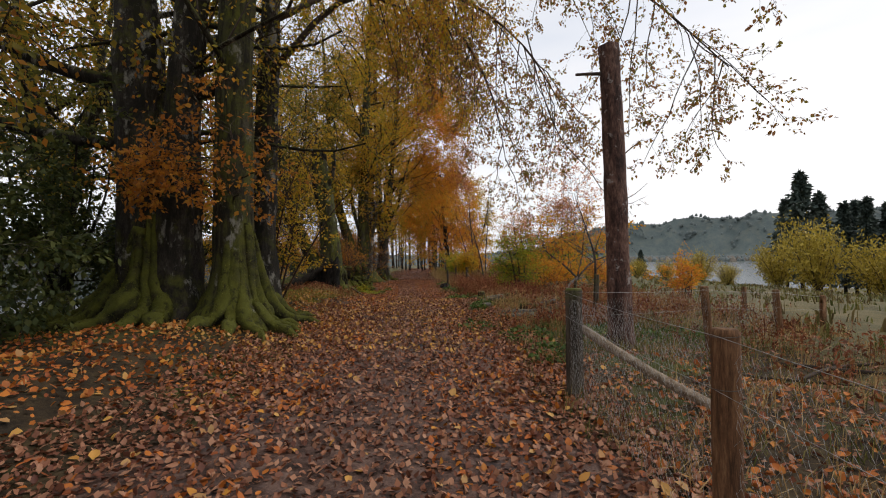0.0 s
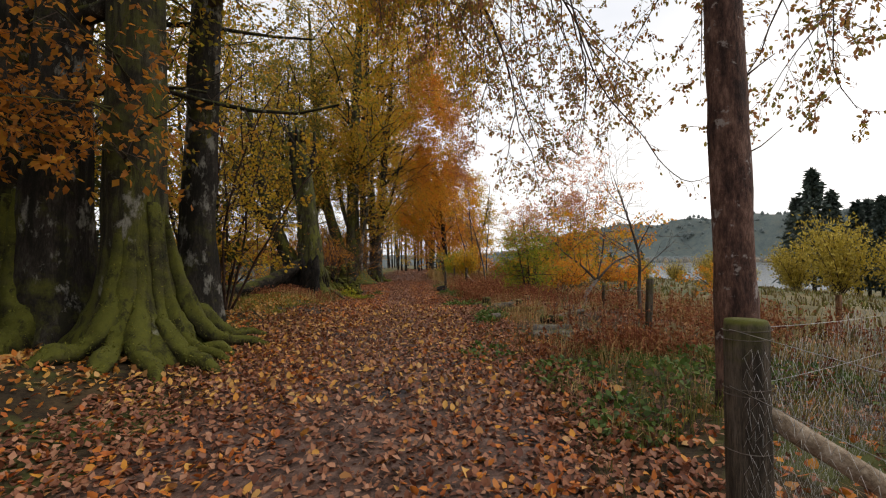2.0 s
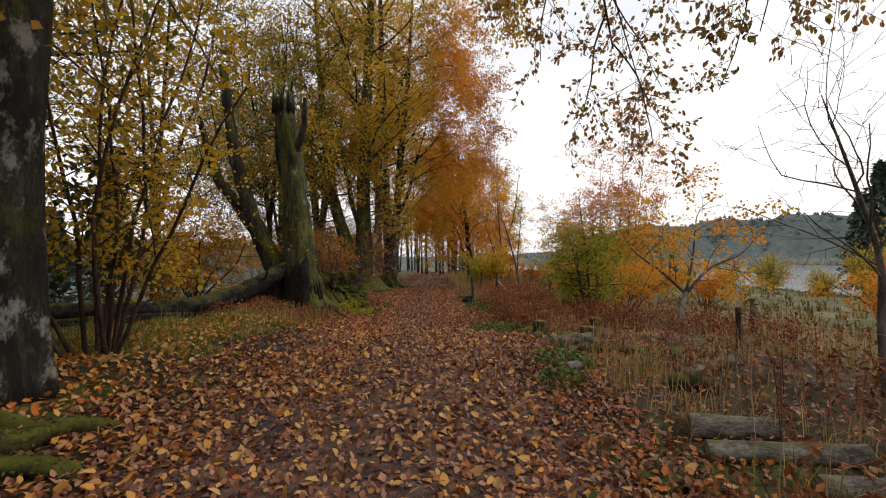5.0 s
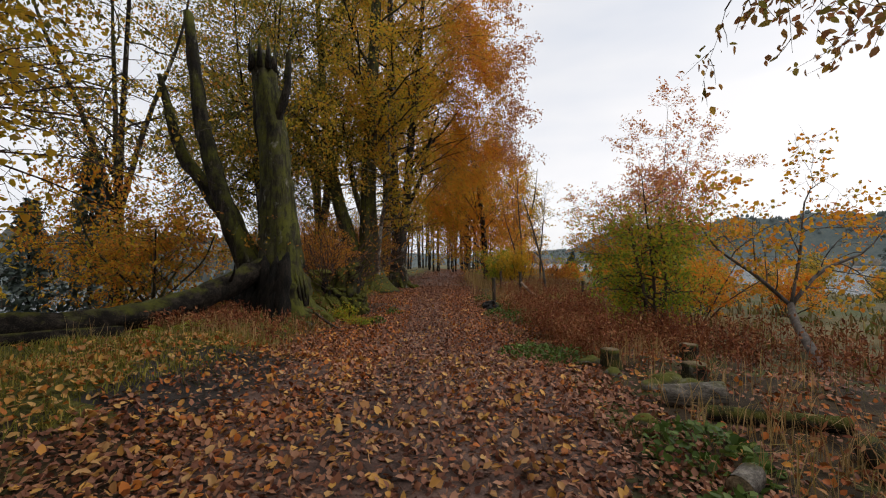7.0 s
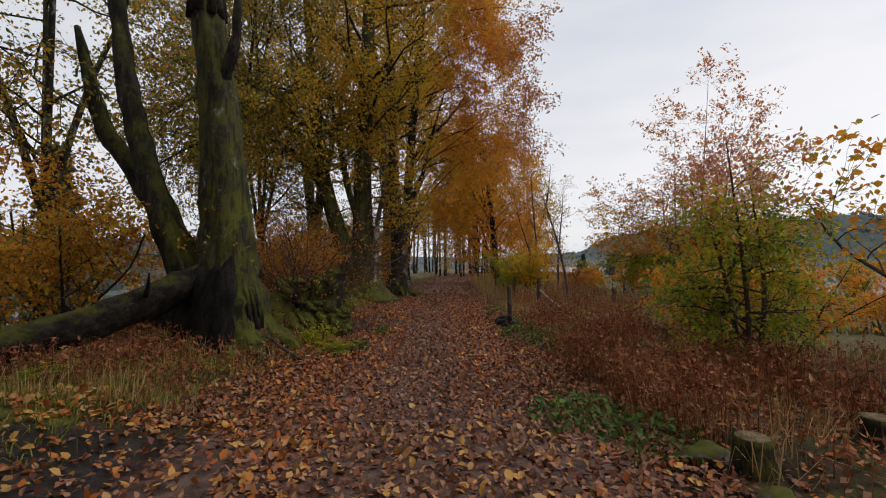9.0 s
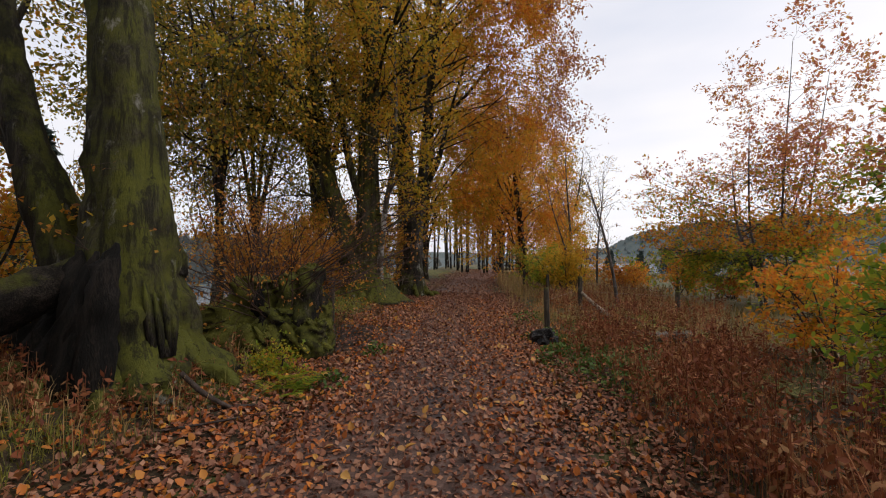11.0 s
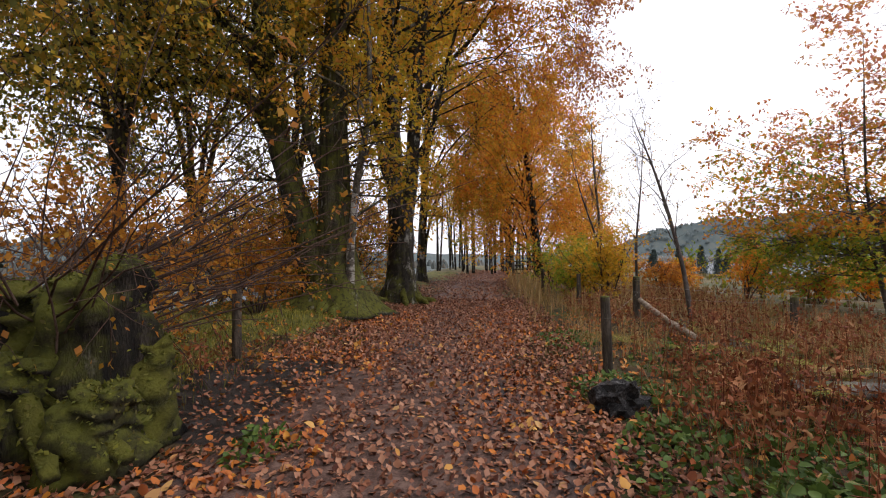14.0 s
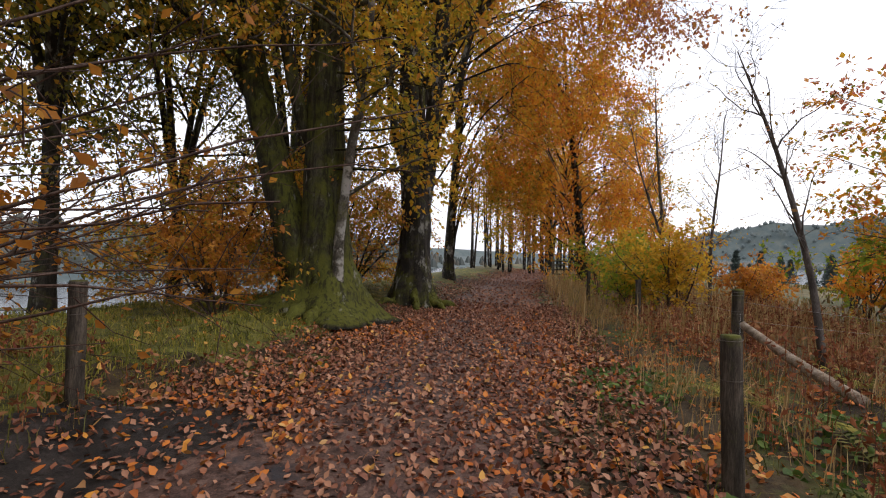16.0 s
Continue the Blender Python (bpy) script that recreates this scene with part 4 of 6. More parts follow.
beech_d = tr.finish("beech_tree", (-5.6, 31.0, z0), "old mossy beech with a leaning second stem and golden leaves", "tree", bark_green,
                    [(leaf_olive, lambda q, rng: (q[:, 0] < -6.9) & (rng.uniform(size=len(q)) < 0.8)), (leaf_gold, None)], 0.128)
roots(tr, (-5.6, 30.95, z0), [(-4.5, 30.2), (-4.7, 29.7), (-5.5, 29.5), (-4.3, 31.2), (-6.6, 29.9), (-7.0, 30.6), (-4.2, 30.6), (-5.1, 29.5)], 0.14, beech_d, "mossy spreading roots")

tr = Growth(19)
z0 = on(-5.0, 30.6)
p, r = tr.stem([(-5.0, 30.6, z0 - 0.2, 0.15), (-5.06, 30.62, 1.2, 0.105), (-4.92, 30.7, 3.1, 0.095), (-4.6, 30.8, 5.6, 0.08), (-4.7, 31, 10, 0.03)], 20, 10, 0.2, 0.04)
tr.boughs(p, r, 14, 0.4, 2.6, 65, 0.05, 0.0, per=10, twigs=6, twig_len=1.1, sprigs=4, sprig_len=0.6)
tr.finish("beech_tree", (-5.0, 30.6, z0), "slender pale-barked beech stem with golden sprays", "tree", bark_pale, leaf_gold, 0.1)

tr = Growth(20)
z0 = on(-4.7, 34.6)
p, r = tr.stem([(-4.75, 34.6, z0 - 0.2, 0.62), (-4.75, 34.6, 1.0, 0.46), (-4.75, 34.6, 2.6, 0.42), (-5.0, 34.6, 5, 0.3), (-5.2, 34.7, 10, 0.22), (-5.6, 34.8, 25, 0.05)], 26, 16, 0.5, 0.03, z0)
tr.boughs(p, r, 18, 0.66, 4.6, 60, 0.12, 0.0, per=14, **BIG)
p, r = tr.stem([(-4.7, 34.6, 2.3, 0.34), (-4.35, 34.6, 4.5, 0.25), (-4.1, 34.6, 8, 0.2), (-3.6, 34.8, 14, 0.12), (-3.2, 34.9, 22, 0.04)], 22, 12, 0, 0.03)
tr.boughs(p, r, 12, 0.5, 4.0, 65, 0.05, -0.03, per=12, **BIG)


def hang(tr, start, tip, rise, r0=0.07, count=13, drop=1.5, twigs=5, sprigs=3, per=8, t0=0.22, puff=0.1):
    """A long bough that arches out to its tip, hung all along with drooping leafy shoots."""
    a, b = np.array(start, float), np.array(tip, float)
    mid, out_at = a + (b - a) * np.array([0.3, 0.3, 0.65]) + np.array([0, 0, rise * 0.3]), a + (b - a) * np.array([0.68, 0.68, 1.0]) + np.array([0, 0, rise])
    mid, out_at = mid + tr.rng.standard_normal(3) * 0.32, out_at + tr.rng.standard_normal(3) * 0.4
    line = smooth_line([(*a, r0), (*mid, r0 * 0.7), (*out_at, r0 * 0.4), (*b, 0.006)], 13)
    tr.limb(line[:, :3], line[:, 3], 6)
    out = unit((b - a) * np.array([1, 1, 0]))
    for q, d, L, rr in shoots(tr.rng, line[:, :3], line[:, 3], count, t0, drop, 70):
        bp, br = grow(tr.rng, q, d * np.array([0.7, 0.7, 0.3]) + out * 0.4 - np.array([0, 0, 0.35]), L, min(rr, 0.014), 5, 0.13, -0.13)
        tube(tr.twig, bp, br, 4, cap=False)
        tr.spray(bp, br, twigs, 0.75, sprigs, 0.4, per, -0.12, 0, puff)


for k in range(28):
    z = 6.2 + 11.0 * k / 28
    reach_x = float(np.interp(z, [6, 7, 8.6, 11, 14, 18], [0.4, 1.5, 2.2, 1.8, 1.0, -0.4])) - 0.9 * (k % 3) * tr.rng.uniform(0.6, 1.0)
    hang(tr, (-4.3, 34.6, z - tr.rng.uniform(0.6, 3.2)), (reach_x, 34.6 + tr.rng.uniform(-3.2, 3.2), z + tr.rng.uniform(-0.5, 0.5)), tr.rng.uniform(0.4, 1.5), 0.036, 14, 1.8, 5, 3, 5 if z < 9 else 9, 0.35, 0.08)
for ctrl in ([(-4.7, 34.5, 3.0, 0.16), (-5.3, 34.3, 4.6, 0.13), (-5.6, 34.2, 7.0, 0.1), (-6.2, 34.2, 10.5, 0.03)], [(-4.3, 34.5, 4.4, 0.14), (-3.6, 34.3, 5.6, 0.11), (-3.2, 34.2, 7.2, 0.09), (-2.4, 34.2, 10.0, 0.03)],
             [(-4.15, 34.6, 6.6, 0.12), (-3.4, 34.4, 7.6, 0.09), (-2.2, 34.2, 8.6, 0.06), (-1.0, 34.0, 10.2, 0.02)]):
    p, r = tr.stem(ctrl, 12, 8)
    tr.spray(p, r, 10, 1.6, 4, 0.6, 6, -0.1, 0, 0.1)
right = lambda s: (lambda q, rng: q[:, 0] + s * rng.standard_normal(len(q)))
beech_e = tr.finish("beech_tree", (-4.7, 34.6, z0), "forked beech with dark stems and golden-orange leaves", "tree", bark_dark,
                    [(leaf_gold, lambda q, rng: right(1.0)(q, rng) < -2.2), (leaf_fade, lambda q, rng: (right(0.5)(q, rng) > 1.1) & (q[:, 2] > 5.5)), (leaf_orange, None)], 0.115)
roots(tr, (-4.7, 34.55, z0), [(-3.6, 34.0), (-3.5, 34.9), (-4.2, 33.4), (-5.4, 33.5)], 0.14, beech_e, "mossy spreading roots")


def woodland_tree(seed, x, y, h, r, foliage, label, bark=bark_dark, reach=4.0, low=0.25, count=26, per=14, size=0.12, droop=-0.1, trop=0.0, twigs=7, sprigs=5, forks=4, group="trees along the path", name="beech_tree", category="tree", flat=0.55, twig_len=1.7, lean=(0.25, 0.6)):
    """A tree whose short bole forks into several rising stems, each hung with leafy boughs."""
    tr = Growth(seed)
    z0 = on(x, y)
    fork = h * max(0.06, low * 0.8)
    tr.stem([(x, y, z0 - 0.2, r * 1.25), (x + 0.05, y, z0 + fork * 0.5, r), (x, y + 0.03, z0 + fork * 1.1, r * 0.85)], 10, 12, 0.35, 0.03, z0)
    a0 = tr.rng.uniform(0, 6.28)
    for k in range(forks):
        a = a0 + 6.28 * k / forks + tr.rng.uniform(-0.4, 0.4)
        s = reach * tr.rng.uniform(*lean)
        top = h * tr.rng.uniform(0.75, 1.0)
        p, r2 = tr.stem([(x, y, z0 + fork * 0.85, r * 0.65), (x + s * 0.35 * math.cos(a), y + s * 0.35 * math.sin(a), z0 + fork + (top - fork) * 0.3, r * 0.5),
                         (x + s * 0.8 * math.cos(a), y + s * 0.8 * math.sin(a), z0 + fork + (top - fork) * 0.65, r * 0.3), (x + s * math.cos(a), y + s * math.sin(a), z0 + top, 0.02)], 14, 8, 0, 0.03)
        tr.boughs(p, r2, max(4, count // forks), 0.1, reach * 0.72, 68, 0.05, trop, per=per, twigs=twigs, twig_len=twig_len, sprigs=sprigs, sprig_len=0.75 * twig_len / 1.7, droop=droop, puff=0.16 * twig_len / 1.7)
    return tr.finish(name, (x, y, z0), label, category, bark, foliage, size, group=group, flat=flat)


# orange beeches that close the path
ORANGE = "orange autumn beech with drooping leafy branches"
tr = Growth(31)
z0 = on(0.6, 46.0)
p, r = tr.stem([(0.6, 46.0, z0 - 0.2, 0.3), (0.5, 46.0, 1.4, 0.24), (0.2, 46.1, 5, 0.18), (-0.3, 46.2, 9, 0.12), (-0.7, 46.3, 13.5, 0.03)], 18, 10, 0.3, 0.03, z0)
for k in range(52):
    f = k / 52
    z = 2.8 + 9.8 * f
    a = 2.4 * k + tr.rng.uniform(-0.4, 0.4)
    L = float(np.interp(z, [2.5, 4.5, 7, 10, 13], [3.0, 3.7, 3.7, 2.7, 0.8])) * tr.rng.uniform(0.75, 1.1)
    c0 = 0.4 - 0.09 * z
    hang(tr, (c0 + 0.1, 46.0, max(1.0, z - tr.rng.uniform(1.8, 3.4))), (c0 + L * math.cos(a) * 1.15, 46.0 + L * math.sin(a), z - tr.rng.uniform(0.2, 1.2)), tr.rng.uniform(0.4, 1.3), 0.035, 10, 1.8, 5, 3, 6, 0.25, 0.11)
tr.finish("beech_tree", (0.6, 46.0, z0), ORANGE, "tree", bark_dark, [(leaf_gold, lambda q, rng: right(1.3)(q, rng) < -1.8), (leaf_orange, None)], 0.15, group="trees along the path")
tr = Growth(88)
z0 = on(-6.2, 45.0)
p, r = tr.stem([(-6.2, 45.0, z0 - 0.2, 0.32), (-6.2, 45.0, 2, 0.26), (-5.9, 45.1, 8, 0.2), (-5.4, 45.3, 20, 0.04)], 18, 10, 0.3, 0.03, z0)
for k in range(30):
    z = 5.2 + 12.0 * k / 30
    a = tr.rng.uniform(-1.9, 0.7)
    L = float(np.interp(z, [5, 9, 13, 18], [4.4, 5.2, 4.2, 2.0])) * tr.rng.uniform(0.7, 1.05)
    hang(tr, (-6.0, 45.0, z - tr.rng.uniform(2.4, 4.4)), (-6.0 + L * math.cos(a), 45.0 + L * math.sin(a), z), tr.rng.uniform(0.5, 1.3), 0.05, 10, 1.7, 5, 3, 7, 0.3, 0.11)
tr.finish("beech_tree", (-6.2, 45.0, z0), ORANGE, "tree", bark_dark, [(leaf_gold, lambda q, rng: right(1.2)(q, rng) < -4.0), (leaf_orange, None)], 0.165, group="trees along the path")
woodland_tree(33, -6.8, 41.0, 24, 0.3, leaf_gold, "golden autumn beech with a dark trunk", reach=5.8, low=0.4, count=60, per=12, size=0.2)
woodland_tree(34, -1.2, 60.0, 15, 0.26, leaf_orange, ORANGE, reach=5.0, low=0.2, count=30, per=14, size=0.18, droop=-0.15)
woodland_tree(35, 4.2, 56.0, 11, 0.2, leaf_gold, "yellow autumn beech at the edge of the wood", reach=4.0, low=0.12, count=28, per=14, size=0.17)
# trees behind, towards the water
woodland_tree(36, -11.6, 22.8, 15, 0.15, [(leaf_orange, lambda q, rng: (q[:, 2] < 4.0) | (rng.uniform(size=len(q)) < 0.12)), (leaf_gold, lambda q, rng: rng.uniform(size=len(q)) < 0.22), (leaf_olive, None)], "olive-leaved beech behind the broken tree", reach=5.2, low=0.3, count=32, per=13, size=0.12, droop=-0.16)
woodland_tree(57, -9.9, 28.6, 16, 0.14, [(leaf_gold, lambda q, rng: rng.uniform(size=len(q)) < 0.3), (leaf_olive, None)], "slim olive-leaved beech above the lake shore", reach=5.4, low=0.3, count=60, per=15, size=0.125, droop=-0.24)
woodland_tree(37, -10.0, 36.5, 17, 0.3, leaf_olive, "olive-green beech standing above the lake shore", reach=5.0, low=0.2, count=30, per=11, size=0.15)
woodland_tree(38, -11.2, 15.6, 16, 0.28, [(leaf_gold, lambda q, rng: rng.uniform(size=len(q)) < 0.5), (leaf_olive, None)], "golden-green beech behind the hazel", reach=5.0, low=0.2, count=40, per=11, size=0.15)
woodland_tree(39, -11.0, 12.5, 14, 0.28, leaf_olive, "dark olive beech in the shade", reach=4.6, low=0.2, count=24, per=11, size=0.15)
woodland_tree(42, -9.0, 5.8, 15, 0.3, [(leaf_rust, lambda q, rng: rng.uniform(size=len(q)) < 0.3), (leaf_olive, None)], "dark olive beech beside the great beech", reach=4.8, low=0.2, count=34, per=11, size=0.15)
woodland_tree(55, -11.0, 32.5, 15, 0.15, leaf_olive, "olive-green beech standing above the lake shore", reach=5.2, low=0.25, count=38, per=14, size=0.11, droop=-0.15)
LOW = dict(low=0.05, forks=6, twigs=5, sprigs=4, twig_len=0.9, flat=0.75, lean=(0.3, 0.8))
for seed, x, y, h, reach in ((41, -8.6, 31.0, 3.0, 2.6), (49, -8.6, 20.5, 2.6, 2.0), (50, -7.4, 33.0, 2.8, 2.4), (56, -10.6, 22.0, 3.0, 2.4), (81, -7.8, 33.6, 3.0, 2.2), (83, -6.9, 35.2, 3.4, 2.4), (85, -7.9, 37.4, 3.6, 2.6), (86, -11.2, 34.0, 3.4, 2.6)):
    woodland_tree(seed, x, y, h, 0.06, [(leaf_rust, lambda q, rng: rng.uniform(size=len(q)) < 0.35), (leaf_gold, lambda q, rng: rng.uniform(size=len(q)) < 0.45), (leaf_olive, lambda q, rng: rng.uniform(size=len(q)) < 0.5), (leaf_orange, None)], "low rusty-orange beech sapling above the shore", reach=reach, count=30, per=13, size=0.1, group="beech saplings", **LOW)
for seed, x, y, h in ((43, -8.4, 9.6, 4.2), (44, -9.4, 7.6, 3.6), (45, -7.7, 11.8, 3.0)):
    woodland_tree(seed, x, y, h, 0.08, leaf_dark, "dark evergreen shrub under the beeches", reach=2.3, count=30, per=12, size=0.12, group="evergreen shrubs", name="evergreen_shrub", category="bush", **LOW)

# unseen beeches behind the start of the walk, added to block skylight
for seed, x, y in ((58, -5.5, -4.0), (59, -4.6, -11.0), (60, -8.5, 0.5), (66, 4.5, -9.0)):
    woodland_tree(seed, x, y, 17, 0.35, leaf_olive, "unseen olive-leaved beech added behind the start for shade", reach=5.5, low=0.2, count=16, per=4, size=0.4)
for seed, x, y, h in ((69, -7.8, 6.6, 2.0),):
    woodland_tree(seed, x, y, h, 0.08, leaf_dark, "dark evergreen shrub under the beeches", reach=2.0, count=24, per=12, size=0.12, group="evergreen shrubs", name="evergreen_shrub", category="bush", **LOW)

# ---- small trees on the open side ----
tr = Growth(51, True)
z0 = on(3.4, 19.6)
for dx, h in ((0, 3.5), (0.25, 2.9), (-0.25, 2.5)):
    p, r = tr.stem([(3.4 + dx * 0.3, 19.6, z0 - 0.1, 0.045), (3.4 + dx, 19.6, z0 + 1.2, 0.035), (3.4 + dx * 1.3 - 0.25, 19.6, z0 + h, 0.008)], 10, 7)
    tr.boughs(p, r, 17, 0.2, 0.9, 80, 0.05, 0.02, per=9, twigs=6, twig_len=0.5, sprigs=3, sprig_len=0.3, droop=0.0, maxr=0.02)
tr.finish("beech_sapling", (3.4, 19.6, z0), "young beech with green lower leaves and a pink-red top", "tree", twig_bark,
          [(leaf_red, lambda q, rng: q[:, 2] + 0.35 * rng.standard_normal(len(q)) > 2.5), (leaf_green, None)], 0.075, flat=0.85, fine=True, droop=0.05)

tr = Growth(52, True)
z0 = on(8.3, 32.0)
for dx, h in ((0.5, 9.2), (1.3, 8.0), (-0.5, 6.8), (-0.9, 4.8), (0.8, 5.0)):
    p, r = tr.stem([(8.3 + dx * 0.3, 32, z0 - 0.1, 0.06), (8.3 + dx * 0.8 + 0.12, 32, z0 + 1.4, 0.048), (8.3 + dx - 0.1, 32.1, z0 + 2.8, 0.036), (8.4 + dx * 1.4, 32.1, z0 + h, 0.007)], 14, 8)
    tr.boughs(p, r, 19, 0.2, 3.3, 82, 0.05, 0.0, per=13, twigs=8, twig_len=1.1, sprigs=3, sprig_len=0.5, droop=0.0, maxr=0.02, puff=0.09)
tr.finish("beech_sapling", (8.3, 32, z0), "young beech with layered orange, yellow and pink-red leaves", "tree", sapling_bark,
          [(leaf_red, lambda q, rng: q[:, 2] + 0.6 * rng.standard_normal(len(q)) > 4.4), (leaf_maple, lambda q, rng: (q[:, 2] > 1.8) & (rng.uniform(size=len(q)) < 0.78)), (leaf_green, None)], 0.125, flat=0.88, fine=False, droop=0.05)

# leaning maple with few leaves
tr = Growth(53, True)
z0 = on(4.3, 16.1)
p, r = tr.stem([(4.3, 16.1, z0 - 0.1, 0.085), (4.7, 17.0, 0.15, 0.075), (5.3, 18.2, 0.4, 0.07), (5.85, 19.1, 0.62, 0.06)], 10, 8)
for ctrl in ([(5.85, 19.1, 0.6, 0.045), (5.3, 19.3, 1.2, 0.035), (4.6, 19.5, 1.8, 0.022), (4.2, 19.6, 2.6, 0.006)], [(5.85, 19.1, 0.6, 0.045), (6.6, 19.3, 1.3, 0.035), (7.6, 19.5, 1.7, 0.02), (8.2, 19.6, 2.4, 0.006)],
             [(5.85, 19.1, 0.6, 0.04), (6.1, 19.2, 1.6, 0.03), (6.3, 19.3, 2.8, 0.015), (6.8, 19.4, 3.2, 0.005)]):
    p, r = tr.stem(ctrl, 9, 6)
    tr.boughs(p, r, 9, 0.1, 1.2, 60, 0.05, 0.0, per=7, twigs=4, twig_len=0.6, sprigs=2, sprig_len=0.3, droop=0.0, maxr=0.014, gap=0.12)
tr.finish("maple_sapling", (4.3, 16.1, z0), "leaning thin maple with sparse yellow and orange leaves", "tree", sapling_bark, leaf_maple, 0.09, wide=0.9, fine=True)


def bare_sapling(seed, ctrl, label, boughs=9, length=1.2, per=0, foliage=leaf_curtain, bark=sapling_bark, t0=0.35, name="bare_sapling"):
    tr = Growth(seed, True)
    z0 = on(ctrl[0][0], ctrl[0][1])
    p, r = tr.stem([(ctrl[0][0], ctrl[0][1], z0 - 0.1, ctrl[0][3]), *ctrl[1:]], 14, 8)
    tr.boughs(p, r, boughs, t0, length, 50, 0.2, 0.06, per=per, twigs=5, twig_len=length * 0.45, sprigs=2, sprig_len=0.3, droop=0.03, maxr=0.013)
    return tr.finish(name, (ctrl[0][0], ctrl[0][1], z0), label, "tree", bark, foliage, 0.07, twigs=sapling_bark)


bare_sapling(61, [(4.05, 11.6, 0, 0.042), (4.02, 11.6, 0.8, 0.036), (4.03, 11.6, 1.5, 0.03), (3.8, 11.6, 2.3, 0.018), (3.5, 11.6, 3.2, 0.005)], "bare grey sapling with spreading twigs", 12, 1.5)
bare_sapling(62, [(2.8, 29.8, 0, 0.05), (2.6, 29.8, 1.2, 0.045), (2.2, 29.8, 2.8, 0.03), (1.7, 29.9, 4.4, 0.007)], "thin leaning sapling almost bare of leaves", 14, 1.2, 1)
bare_sapling(63, [(2.2, 35.5, 0, 0.05), (2.0, 35.5, 1.6, 0.04), (1.4, 35.5, 3.6, 0.02), (1.1, 35.5, 5, 0.007)], "thin dark leaning sapling with a few leaves", 12, 1.1, 1)
bare_sapling(64, [(2.6, 38.5, 0, 0.07), (2.6, 38.5, 2.4, 0.06), (2.4, 38.5, 5, 0.035), (2.3, 38.5, 7.4, 0.008)], "slim birch with thin golden leaves", 24, 1.5, 4, leaf_gold, name="birch_tree", t0=0.2)
bare_sapling(65, [(3.6, 37.0, 0, 0.05), (3.6, 37.0, 1.8, 0.045), (3.8, 37, 4, 0.025), (3.9, 37, 5.6, 0.007)], "slim birch almost bare of leaves", 18, 1.2, 2, leaf_gold, name="birch_tree", t0=0.2)


def shrub(seed, x, y, h, spread_m, foliage, label, stems=7, per=14, size=0.085, name="bush"):
    tr = Growth(seed)
    z0 = on(x, y)
    for k in range(stems):
        a = tr.rng.uniform(0, 6.28)
        s = tr.rng.uniform(0.2, 1.0) * spread_m / h
        p, r = grow(tr.rng, (x + 0.1 * math.cos(a), y + 0.1 * math.sin(a), z0 - 0.05), (s * math.cos(a), s * math.sin(a), 1), h * tr.rng.uniform(0.7, 1.1), 0.022, 7, 0.1, 0.0)
        tr.limb(p, r, 5)
        tr.spray(p, r, 9, 0.35 * h, 3, 0.3, per, 0.0)
    return tr.finish(name, (x, y, z0), label, "bush", twig_bark, foliage, size, flat=0.7, group="bushes on the open side")


shrub(71, 1.4, 36.5, 2.2, 1.2, leaf_green, "yellow-green bush beside the path", 9)
shrub(72, 1.9, 34.0, 2.2, 0.9, leaf_yellow, "orange-yellow bush beside the fence", 10, 14, 0.1)
shrub(73, 0.9, 40.0, 2.4, 1.3, leaf_green, "yellow-green bush beside the path", 9)
shrub(74, 5.2, 21.5, 1.9, 1.4, leaf_maple, "low orange bush in the rough grass", 9)
shrub(75, 4.4, 23.0, 1.7, 1.2, leaf_maple, "low orange bush in the rough grass", 8)
shrub(76, 2.9, 38.0, 2.6, 1.1, leaf_maple, "low orange bush in the rough grass", 10, 14, 0.095)
shrub(77, 1.3, 35.6, 1.8, 0.9, leaf_green, "yellow-green bush beside the fence", 10, 14, 0.1)
shrub(78, 7.5, 26.0, 1.8, 1.4, leaf_maple, "low orange bush in the rough grass", 8)
shrub(79, -3.9, 21.5, 0.3, 0.3, leaf_green, "small yellow-green plant on the bank", 6, 6, 0.06)
shrub(80, 9.5, 17.0, 1.6, 1.3, leaf_maple, "low orange bush in the rough grass", 8)
shrub(82, -7.0, 29.6, 2.0, 1.0, leaf_rust, "rusty brown bush above the lake shore", 10)
shrub(83, -5.8, 24.6, 2.2, 1.1, leaf_rust, "sparse rusty bush behind the mossy stump", 10, 10)
shrub(84, -6.8, 25.4, 2.5, 1.2, leaf_rust, "sparse rusty bush behind the mossy stump", 10, 9)
for k in range(9):
    shrub(110 + k, 4.6 + 1.25 * k + 0.6 * math.sin(k * 2.7), 37.5 + 3.0 * math.sin(k * 1.9), 1.5 + 0.35 * math.sin(k * 3.7), 1.1, leaf_maple if k % 3 else leaf_rust, "orange-brown bush in the field beyond the fence", 7, 10, 0.12)
shrub(81, 9.0, 24.0, 1.5, 1.3, leaf_maple, "low orange bush in the rough grass", 8)

